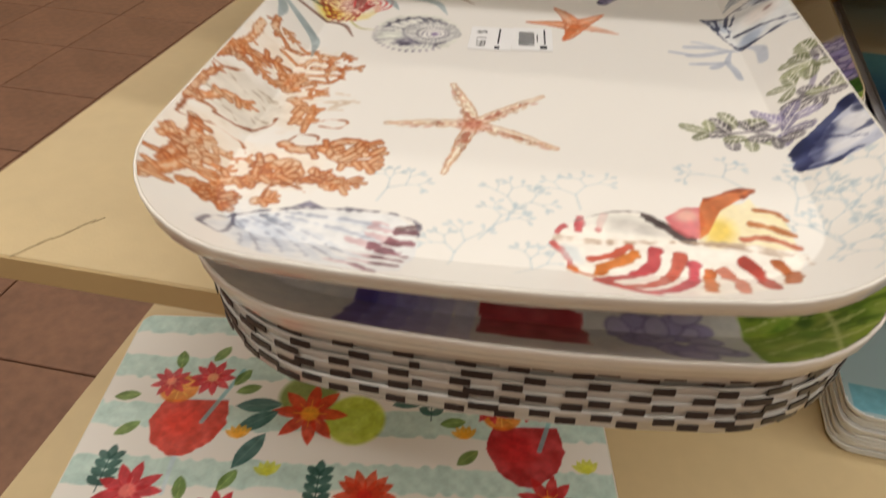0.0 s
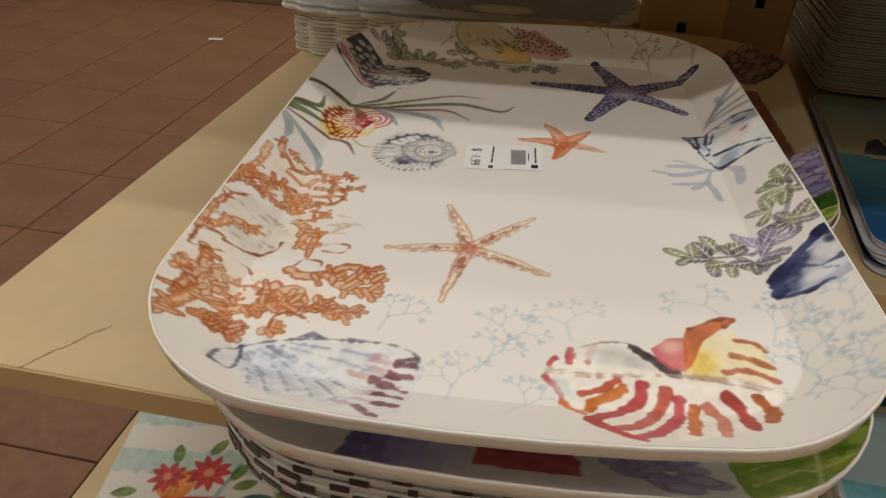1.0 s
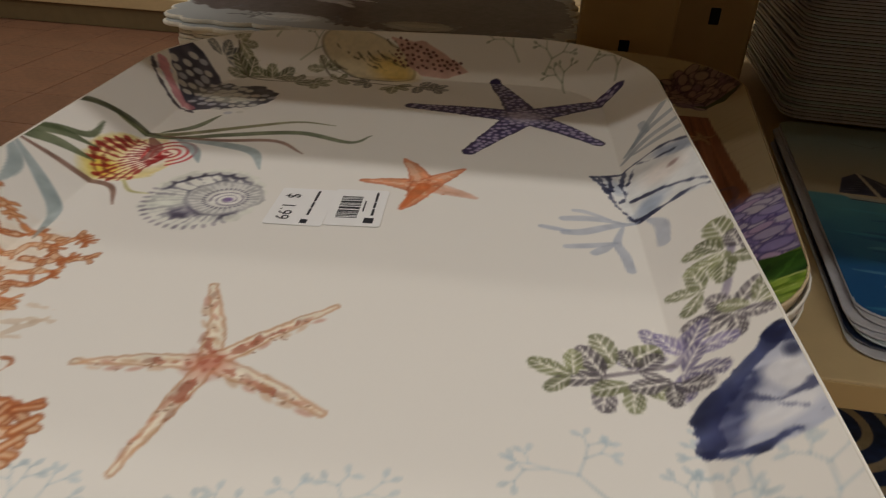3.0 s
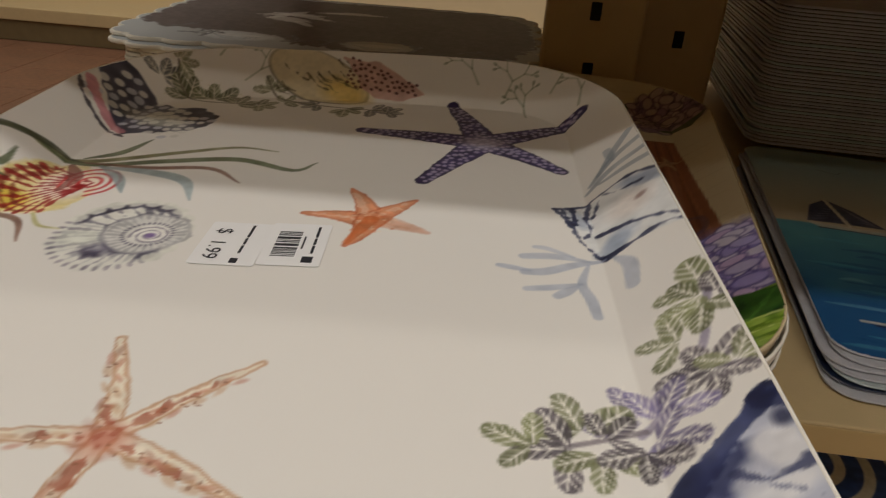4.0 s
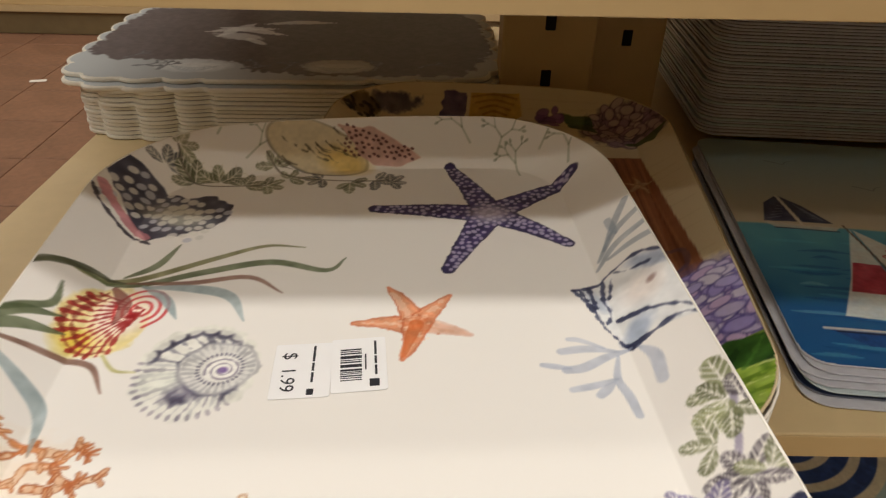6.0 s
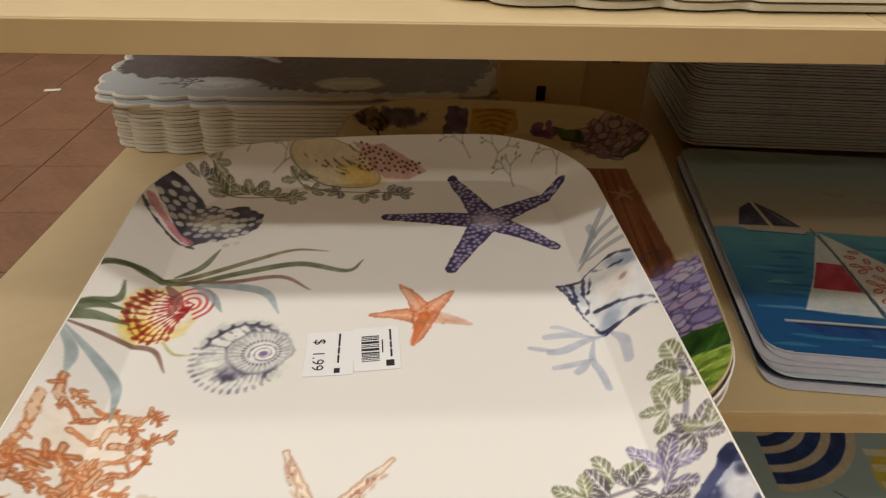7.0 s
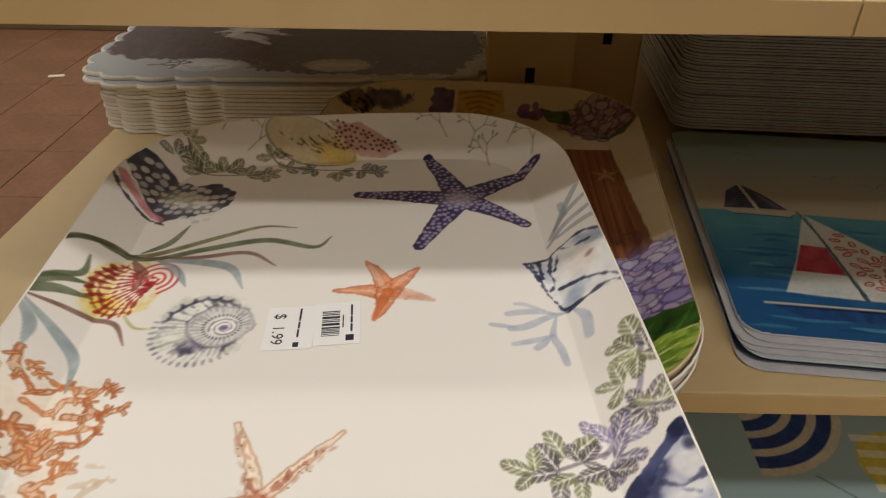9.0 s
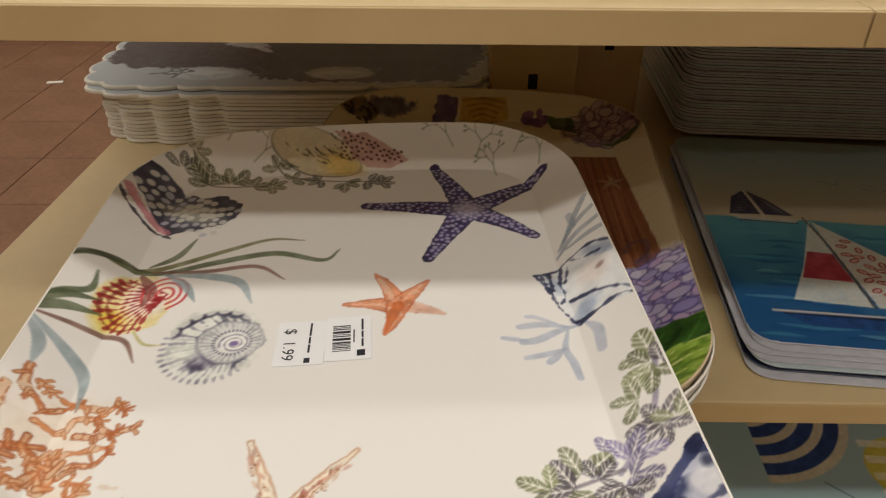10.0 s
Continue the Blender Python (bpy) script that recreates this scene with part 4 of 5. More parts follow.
    P.stroke([(-0.116, -0.201), (-0.106, -0.204), (-0.111, -0.183)], 0.0009, 0.0009, (66, 64, 84), 0.85, rough=0.001)
    P.poly([(-0.089, -0.174), (-0.083, -0.169), (-0.076, -0.173)], (92, 88, 112), 0.85)
    # nautilus
    P.poly([(0.019, -0.180), (0.028, -0.168), (0.043, -0.160), (0.057, -0.160), (0.066, -0.168), (0.074, -0.175), (0.112, -0.176), (0.114, -0.181), (0.104, -0.203), (0.092, -0.212), (0.068, -0.227), (0.048, -0.231), (0.034, -0.216), (0.024, -0.199)], (246, 240, 230), 1.0, ragged=0.001)
    P.poly([(0.087, -0.153), (0.101, -0.143), (0.102, -0.149), (0.111, -0.155), (0.112, -0.167), (0.113, -0.177), (0.098, -0.176), (0.078, -0.176)], (248, 232, 178), 0.85, ragged=0.003, wash=0.6)
    P.blob(0.084, -0.168, 0.006, 0.009, -25, (238, 200, 66), 0.7, soft=0.9)
    for pts, w, col in (([(0.048, -0.182), (0.042, -0.188), (0.033, -0.192)], 0.0017, (210, 92, 70)), ([(0.050, -0.187), (0.045, -0.192), (0.038, -0.196), (0.035, -0.202)], 0.0024, (220, 124, 52)), ([(0.058, -0.184), (0.055, -0.194), (0.045, -0.203), (0.035, -0.211)], 0.0027, (198, 74, 80)), ([(0.067, -0.186), (0.063, -0.197), (0.053, -0.213), (0.044, -0.219)], 0.0028, (206, 98, 80)),
                        ([(0.072, -0.190), (0.068, -0.204), (0.057, -0.221), (0.048, -0.227)], 0.0026, (206, 80, 92)), ([(0.076, -0.194), (0.074, -0.206), (0.070, -0.220)], 0.0022, (216, 118, 64)), ([(0.082, -0.193), (0.085, -0.202), (0.081, -0.219)], 0.0025, (222, 138, 114)), ([(0.091, -0.186), (0.095, -0.195), (0.093, -0.210)], 0.0029, (184, 64, 52)),
                        ([(0.103, -0.186), (0.106, -0.193), (0.102, -0.203)], 0.0029, (180, 90, 38)), ([(0.035, -0.211), (0.042, -0.221), (0.050, -0.229)], 0.0026, (194, 54, 54)), ([(0.019, -0.184), (0.024, -0.191), (0.026, -0.198)], 0.0014, (212, 96, 92)), ([(0.026, -0.198), (0.033, -0.205)], 0.0016, (222, 120, 60)),
                        ([(0.029, -0.174), (0.030, -0.166)], 0.0019, (206, 84, 92)), ([(0.037, -0.173), (0.039, -0.163)], 0.0021, (204, 92, 92)), ([(0.020, -0.177), (0.023, -0.172)], 0.0013, (206, 92, 96)),
                        ([(0.102, -0.151), (0.109, -0.152), (0.113, -0.157)], 0.0011, (198, 122, 78)), ([(0.098, -0.161), (0.106, -0.163), (0.113, -0.167)], 0.0016, (204, 128, 76)), ([(0.093, -0.172), (0.103, -0.170), (0.113, -0.175)], 0.0018, (200, 112, 84))):
        P.stroke(pts, w, w * 0.9, tuple(0.8 * v for v in col), 0.85, rough=0.0012)
        P.stroke(pts, w * 0.8, w * 0.7, col, 0.95, rough=0.0016, wash=0.45, tone=0.25)
    P.blob(0.048, -0.168, 0.017, 0.0075, -6, (228, 226, 218), 0.97, soft=0.4)
    P.blob(0.053, -0.170, 0.012, 0.004, -14, (196, 190, 184), 0.6, soft=0.9)
    P.stroke([(0.028, -0.168), (0.043, -0.160), (0.057, -0.160), (0.064, -0.169)], 0.0004, 0.0007, (120, 110, 108), 0.75, rough=0.001)
    P.stroke([(0.055, -0.160), (0.062, -0.167), (0.071, -0.175)], 0.0012, 0.0034, (54, 42, 44), 0.92, rough=0.0014, tone=0.3)
    P.blob(0.058, -0.1765, 0.008, 0.0018, -6, (236, 232, 222), 0.9, soft=0.5)
    P.poly([(0.064, -0.161), (0.071, -0.155), (0.079, -0.152), (0.080, -0.163), (0.076, -0.174), (0.071, -0.174), (0.066, -0.168)], (208, 92, 98), 0.92, ragged=0.002, wash=0.4)
    P.blob(0.073, -0.159, 0.005, 0.004, 30, (240, 206, 186), 0.75, soft=0.9, ragged=0.4)
    P.poly([(0.079, -0.152), (0.082, -0.146), (0.095, -0.138), (0.104, -0.136), (0.097, -0.144), (0.087, -0.153), (0.080, -0.170), (0.076, -0.174)], (200, 104, 54), 0.95, ragged=0.001, tone=0.25)
    P.stroke([(0.082, -0.146), (0.095, -0.138), (0.104, -0.136), (0.098, -0.143)], 0.0007, 0.0010, (140, 56, 30), 0.8, rough=0.001)
    for k in range(4):
        P.stroke([(0.019, -0.178 - 0.0012 * k), (0.039, -0.1795 - 0.0008 * k), (0.069, -0.1765 - 0.0004 * k), (0.097, -0.1755 - 0.0012 * k), (0.115, -0.179 - 0.0022 * k)], 0.0004, 0.0004, (176, 148, 126) if k % 2 else (208, 186, 164), 0.7, rough=0.0012)
    P.blob(0.026, -0.190, 0.004, 0.006, 20, (214, 224, 228), 0.7, soft=0.8, ragged=0.5)
    return P


def petals(P, cx, cy, r, n, cols, line, rng, size=0.008):
    for _ in range(n):
        a, q = rng.uniform(0, 360), r * math.sqrt(rng.random())
        x, y, d = cx + q * math.cos(radians(a)), cy + q * math.sin(radians(a)), rng.uniform(0, 180)
        w = size * rng.uniform(0.7, 1.1)
        P.blob(x, y, w * 1.06, w * 0.72, d, line, 0.85, soft=0.25)
        P.blob(x, y, w * 0.92, w * 0.60, d, rng.choice(cols), 0.95, soft=0.25, tone=0.1)


def beach_print():
    P = Print(HW, FULL, 0.0010, (228, 214, 180), 5)
    rng = random.Random(12)
    for k in range(30):
        y = rng.uniform(-HL, HL)
        P.stroke([(-0.15, y), (0, y + rng.uniform(-0.01, 0.01)), (0.15, y)], 0.001, 0.001, (214, 196, 156), 0.35, wash=0.5)
    P.rect(-0.165, 0.165, -0.245, -0.150, (240, 240, 242), 0.95, ragged=0.010)
    # wooden plank down the right side
    P.slide(-0.045)
    P.poly([(0.080, 0.165), (0.127, 0.170), (0.134, 0.08), (0.142, -0.015), (0.100, -0.025)], (146, 88, 60), 0.95, ragged=0.001, tone=0.05, wash=0.05)
    for k in range(11):
        x = 0.083 + 0.0041 * k
        P.stroke([(x, 0.166), (x + 0.006 + 0.002 * math.sin(k * 2.3), 0.08), (x + 0.013, -0.02)], 0.0005 + 0.0003 * (k % 3), 0.0010, (104, 58, 38) if k % 2 else (182, 124, 88), 0.65, wash=0.2, tone=0.05)
    starfish(P, (0.118, 0.115), [(0.106, 0.118), (0.116, 0.130), (0.129, 0.122), (0.125, 0.104), (0.111, 0.104)], 0.003, 0.001, (200, 168, 130), (170, 130, 96))
    P.stroke([(0.118, 0.000), (0.124, 0.014), (0.133, 0.012), (0.134, -0.004), (0.126, -0.012)], 0.0020, 0.0016, (112, 82, 92), 0.8)
    # hydrangeas
    P.slide(0.027)
    P.blob(0.118, 0.200, 0.038, 0.030, 0, (98, 84, 100), 0.9, soft=0.3, ragged=0.3)
    petals(P, 0.118, 0.200, 0.034, 110, ((200, 178, 180), (170, 146, 166), (214, 196, 188)), (74, 54, 78), rng, 0.0072)
    P.poly([(0.060, 0.226), (0.088, 0.222), (0.094, 0.196), (0.070, 0.204)], (56, 82, 44), 0.9, ragged=0.003)
    P.poly([(0.110, 0.170), (0.150, 0.182), (0.140, 0.166)], (70, 94, 50), 0.9, ragged=0.003)
    petals(P, 0.050, 0.222, 0.012, 16, ((150, 112, 156), (126, 90, 138)), (84, 56, 96), rng, 0.006)
    P.slide(-0.027)
    P.blob(0.138, -0.060, 0.032, 0.046, 0, (104, 94, 156), 0.9, soft=0.3, ragged=0.2)
    petals(P, 0.136, -0.058, 0.040, 170, ((214, 204, 230), (176, 164, 220), (236, 230, 240), (196, 186, 228), (222, 196, 226)), (70, 58, 128), rng, 0.0074)
    # crinkled green leaves on the right front corner
    P.poly([(0.092, -0.100), (0.128, -0.092), (0.166, -0.094), (0.170, -0.150), (0.166, -0.200), (0.130, -0.228), (0.080, -0.228), (0.090, -0.16)], (136, 168, 46), 0.97, ragged=0.004)
    for _ in range(60):
        P.blob(rng.uniform(0.095, 0.165), rng.uniform(-0.215, -0.105), rng.uniform(0.005, 0.013), rng.uniform(0.002, 0.005), rng.uniform(15, 75), rng.choice(((92, 134, 30), (172, 196, 60), (196, 212, 96), (70, 110, 28), (206, 214, 112))), 0.6, soft=0.7, ragged=0.5)
    # dark leaf over it, with folds below
    P.poly([(0.100, -0.112), (0.114, -0.096), (0.132, -0.090), (0.150, -0.094), (0.168, -0.100), (0.168, -0.124), (0.150, -0.116), (0.134, -0.114), (0.118, -0.120)], (40, 84, 32), 0.95, ragged=0.003)
    for k in range(5):
        P.stroke([(0.108 + 0.011 * k, -0.112 - 0.001 * k), (0.116 + 0.011 * k, -0.104), (0.122 + 0.010 * k, -0.098)], 0.0016, 0.0006, (82, 132, 52) if k % 2 else (26, 60, 24), 0.8, rough=0.002)
    for k in range(7):
        y = -0.124 - 0.013 * k
        P.stroke([(0.124 - 0.002 * k, y), (0.142, y + 0.008), (0.166, y + 0.002)], 0.0006, 0.0004, (222, 230, 150), 0.85, rough=0.002)
        P.stroke([(0.130 - 0.002 * k, y - 0.005), (0.146, y + 0.001), (0.166, y - 0.005)], 0.0008, 0.0016, (86, 124, 28), 0.6, rough=0.003)
        P.stroke([(0.124 - 0.002 * k, y), (0.112, y + 0.002), (0.092, y - 0.010)], 0.0006, 0.0004, (222, 230, 150), 0.85, rough=0.002)
    P.stroke([(0.128, -0.112), (0.124, -0.15), (0.100, -0.21)], 0.0010, 0.0007, (222, 230, 150), 0.9)
    P.poly([(0.118, -0.172), (0.140, -0.166), (0.168, -0.160), (0.166, -0.205), (0.130, -0.220)], (78, 128, 40), 0.85, ragged=0.004)
    for k in range(5):
        P.stroke([(0.122 + 0.004 * k, -0.182 - 0.007 * k), (0.142, -0.180 - 0.006 * k), (0.164, -0.174 - 0.006 * k)], 0.0005, 0.0008, (36, 78, 28) if k % 2 else (132, 172, 76), 0.85, rough=0.002)
    P.slide(0.045)
    # parasol, chairs and shade along the back
    P.poly([(-0.030, 0.226), (0.018, 0.228), (0.022, 0.204), (0.0, 0.190), (-0.030, 0.196)], (206, 166, 70), 0.95)
    for k in range(5):
        P.stroke([(-0.028 + 0.004 * k, 0.222 - 0.006 * k), (-0.006, 0.226 - 0.006 * k), (0.016 - 0.003 * k, 0.222 - 0.006 * k)], 0.0012, 0.0012, (164, 120, 44), 0.75)
    P.rect(-0.058, -0.034, 0.186, 0.226, (88, 76, 128), 0.9, ragged=0.004)
    for k in range(6):
        P.stroke([(-0.046 + 0.010 * k, 0.192), (-0.040 + 0.010 * k, 0.178)], 0.0022, 0.0020, (70, 64, 110) if k % 2 else (226, 220, 206), 0.9)
    P.poly([(0.006, 0.188), (0.030, 0.184), (0.020, 0.176), (0.0, 0.178)], (86, 98, 52), 0.9)
    P.blob(-0.105, 0.205, 0.022, 0.010, 20, (72, 70, 96), 0.85, soft=0.4, ragged=0.5)
    P.blob(-0.135, 0.185, 0.018, 0.012, 40, (96, 82, 56), 0.85, soft=0.4, ragged=0.5)
    for _ in range(26):
        P.blob(rng.uniform(-0.15, -0.12), rng.uniform(0.17, 0.2), 0.003, 0.0018, rng.uniform(0, 180), (44, 40, 40), 0.8, soft=0.4)
    # front slope: purple stripes, red cloth, lilac and leaf
    for k in range(6):
        P.rect(-0.072 + 0.0085 * k, -0.0625 + 0.0085 * k, -0.236, -0.18, ((84, 66, 158), (116, 104, 190), (150, 142, 212), (176, 170, 224), (200, 196, 232), (222, 220, 240))[k], 0.9, ragged=0.002)
    P.rect(-0.018, 0.026, -0.222, -0.19, (176, 44, 52), 0.9, ragged=0.003)
    petals(P, 0.060, -0.205, 0.022, 46, ((206, 198, 226), (186, 176, 216)), (130, 118, 170), rng, 0.0075)
    return P


def coast_print(seed):
    P = Print(0.248, 0.168, 0.0016, (176, 182, 184), 20 + seed)
    rng = random.Random(3 + seed)
    # dark field with a pale shell border
    P.poly([(-0.234, -0.070), (-0.19, -0.096), (-0.10, -0.100), (-0.055, -0.106), (-0.03, -0.136), (0.05, -0.152), (0.20, -0.148), (0.236, -0.06), (0.232, 0.08), (0.19, 0.15), (-0.12, 0.15), (-0.225, 0.14), (-0.236, 0.04)], (84, 74, 76), 0.97, ragged=0.012, wash=0.05, soft=0.004)
    for x, y, d, L in ((-0.120, 0.02, 10, 0.09), (-0.110, 0.04, -20, 0.10), (-0.10, 0.0, 60, 0.07), (-0.05, 0.06, 5, 0.09)):
        P.stroke([(x, y), (x + L * math.cos(radians(d)) / 2, y + L * math.sin(radians(d)) / 2 + 0.006), (x + L * math.cos(radians(d)), y + L * math.sin(radians(d)))], 0.002, 0.001, (226, 226, 222), 0.9, belly=0.008, rough=0.004)
    P.blob(-0.075, 0.000, 0.034, 0.014, -20, (222, 222, 218), 0.9, soft=0.3, ragged=0.4)
    P.blob(-0.050, -0.022, 0.020, 0.006, -45, (220, 220, 216), 0.9, soft=0.3)
    for x in (-0.10, 0.06):
        P.blob(x, -0.118, 0.042, 0.024, 0, (206, 212, 214), 0.95, soft=0.15, ragged=0.2)
        P.blob(x, -0.122, 0.030, 0.014, 0, (222, 226, 226), 0.9, soft=0.4)
        for k in range(4):
            P.stroke([(x - 0.026 + 0.004 * k, -0.120 - 0.004 * k), (x, -0.126 - 0.004 * k), (x + 0.028 - 0.004 * k, -0.120 - 0.004 * k)], 0.001, 0.001, (164, 176, 182), 0.8)
    for x, y, d in ((-0.165, -0.120, 20), (-0.185, -0.09, 40), (-0.135, -0.132, 60), (-0.045, -0.128, 30), (-0.035, -0.120, 100), (0.0, -0.130, 60), (0.1, -0.13, 80), (0.15, -0.12, 60)):
        coral(P, x, y, d, 0.014, 0.0026, (84, 86, 92), 2, rng, 0.85)
    return P


def coral_mat_print():
    P = Print(0.248, 0.168, 0.0016, (222, 214, 190), 40)
    rng = random.Random(8)
    for x in np.linspace(-0.19, 0.19, 14):
        coral(P, x, -0.142, rng.uniform(60, 120), 0.013, 0.003, (190, 52, 48), 3, rng, 0.92)
    for x in np.linspace(-0.17, 0.17, 6):
        P.blob(x, -0.128, 0.018, 0.010, 0, (98, 110, 66), 0.6, soft=0.6, ragged=0.5)
        P.blob(x + 0.03, -0.110, 0.014, 0.009, 20, (58, 96, 104), 0.7, soft=0.6, ragged=0.5)
    P.blob(0, 0.02, 0.15, 0.09, 0, (188, 170, 128), 0.6, soft=0.4, ragged=0.3)
    return P


def sailing_print():
    P = Print(0.2146, 0.1846, 0.0011, (168, 192, 190), 50)
    P.slide(-0.020)
    Y = P.Y
    sky, sand, sea, deep = np.array((150, 172, 172.0)), np.array((196, 182, 152.0)), np.array((94, 160, 174.0)), np.array((36, 90, 142.0))
    t = np.clip((0.165 - Y) / 0.14, 0, 1)[..., None]
    P.C = sky * (1 - t) + sand * t
    edge = 0.020 + 0.002 * (P.big - 0.5)
    w = np.clip((edge - Y) / 0.003, 0, 1)[..., None]
    u = np.clip((0.006 - Y + 0.05 * (P.big - 0.5)) / 0.13, 0, 1)[..., None]
    P.C = P.C * (1 - w) + (sea * (1 - u) + deep * u) * w
    rng = random.Random(2)
    for _ in range(150):
        x, y = rng.uniform(-0.21, 0.21), rng.uniform(-0.16, 0.0)
        L = rng.uniform(0.02, 0.06)
        P.stroke([(x, y), (x + L / 2, y + rng.uniform(-0.003, 0.003)), (x + L, y)], 0.0006, 0.0006, rng.choice(((24, 70, 126), (96, 176, 196), (150, 204, 210), (20, 84, 140))), 0.5, belly=0.0016, wash=0.4)
    for x, y in ((-0.139, 0.146), (-0.070, 0.098), (0.0, 0.100), (-0.03, 0.085), (0.06, 0.11)):
        P.stroke([(x - 0.016, y + 0.007), (x - 0.006, y + 0.003), (x, y), (x + 0.004, y + 0.006), (x + 0.010, y + 0.009)], 0.0007, 0.0004, (92, 98, 98), 0.75)

    def boat(x, y, s, v=1.0):
        P.poly([(x - 0.030 * s, y + 0.002), (x - 0.020 * s, y + 0.030 * s * v), (x - 0.004 * s, y + 0.042 * s * v), (x + 0.003 * s, y + 0.004)], (46, 48, 74), 0.95)
        P.poly([(x + 0.0 * s, y + 0.042 * s * v), (x + 0.018 * s, y + 0.028 * s * v), (x + 0.038 * s, y + 0.004), (x + 0.008 * s, y + 0.004)], (44, 46, 70), 0.95)
        for k in range(6):
            P.stroke([(x - (0.024 - 0.004 * k) * s, y + (0.006 + 0.005 * k) * s * v), (x - (0.010 - 0.002 * k) * s, y + (0.010 + 0.004 * k) * s * v)], 0.0005, 0.0005, (150, 150, 158), 0.7)
            P.stroke([(x + (0.010 + 0.002 * k) * s, y + (0.030 - 0.004 * k) * s * v), (x + (0.022 + 0.002 * k) * s, y + (0.016 - 0.002 * k) * s * v)], 0.0005, 0.0005, (150, 150, 158), 0.7)
        P.stroke([(x - 0.003 * s, y + 0.042 * s * v), (x + 0.006 * s, y)], 0.0011, 0.0008, (222, 214, 196), 0.95)
        P.poly([(x - 0.032 * s, y + 0.001), (x + 0.042 * s, y - 0.002), (x + 0.036 * s, y - 0.010 * s), (x - 0.022 * s, y - 0.009 * s)], (206, 196, 178), 0.95)
        P.stroke([(x - 0.022 * s, y - 0.010 * s), (x + 0.038 * s, y - 0.011 * s)], 0.0010, 0.0010, (60, 56, 70), 0.85)

    boat(-0.164, 0.022, 0.86, 1.42)
    boat(0.010, 0.010, 1.7)
    # large sail boat with a red band and a patterned sail
    P.poly([(-0.121, 0.018), (-0.112, -0.114), (-0.170, -0.110), (-0.148, -0.060)], (226, 224, 212), 0.97)
    P.poly([(-0.138, -0.036), (-0.1175, -0.038), (-0.1145, -0.080), (-0.154, -0.078)], (166, 44, 60), 0.95)
    P.poly([(-0.119, 0.018), (-0.010, -0.114), (-0.108, -0.114)], (226, 216, 200), 0.97)

    def on_sail():
        y = rng.uniform(-0.098, -0.012)
        lo = -0.116 + 0.010 * (0.018 - y) / 0.132
        hi = -0.119 + 0.109 * (0.018 - y) / 0.132
        return lo + 0.006 + max(0.0, hi - lo - 0.012) * rng.random(), y

    for x, y in packed(rng, on_sail, 0.0085, 900):
        q = rng.choice((35, -40, 80, 0))
        P.blob(x, y, 0.0050, 0.0032, q, (158, 62, 58), 0.95, soft=0.2)
        P.blob(x, y, 0.0034, 0.0014, q, (230, 216, 200), 0.95, soft=0.3)
        P.blob(x, y, 0.0018, 0.0005, q, (160, 74, 70), 0.9, soft=0.3)
    P.stroke([(-0.124, 0.024), (-0.116, -0.03), (-0.111, -0.114)], 0.0011, 0.0011, (96, 72, 60), 0.9)
    P.poly([(-0.188, -0.126), (0.03, -0.124), (0.02, -0.142), (-0.166, -0.143)], (38, 72, 128), 0.95)
    P.stroke([(-0.190, -0.126), (0.03, -0.125)], 0.0013, 0.0013, (216, 208, 192), 0.95)
    P.stroke([(-0.182, -0.129), (0.03, -0.128)], 0.0009, 0.0009, (36, 34, 52), 0.9)
    P.stroke([(-0.100, -0.150), (-0.086, -0.153)], 0.0010, 0.0010, (210, 222, 222), 0.85)
    P.slide(0.020)
    return P


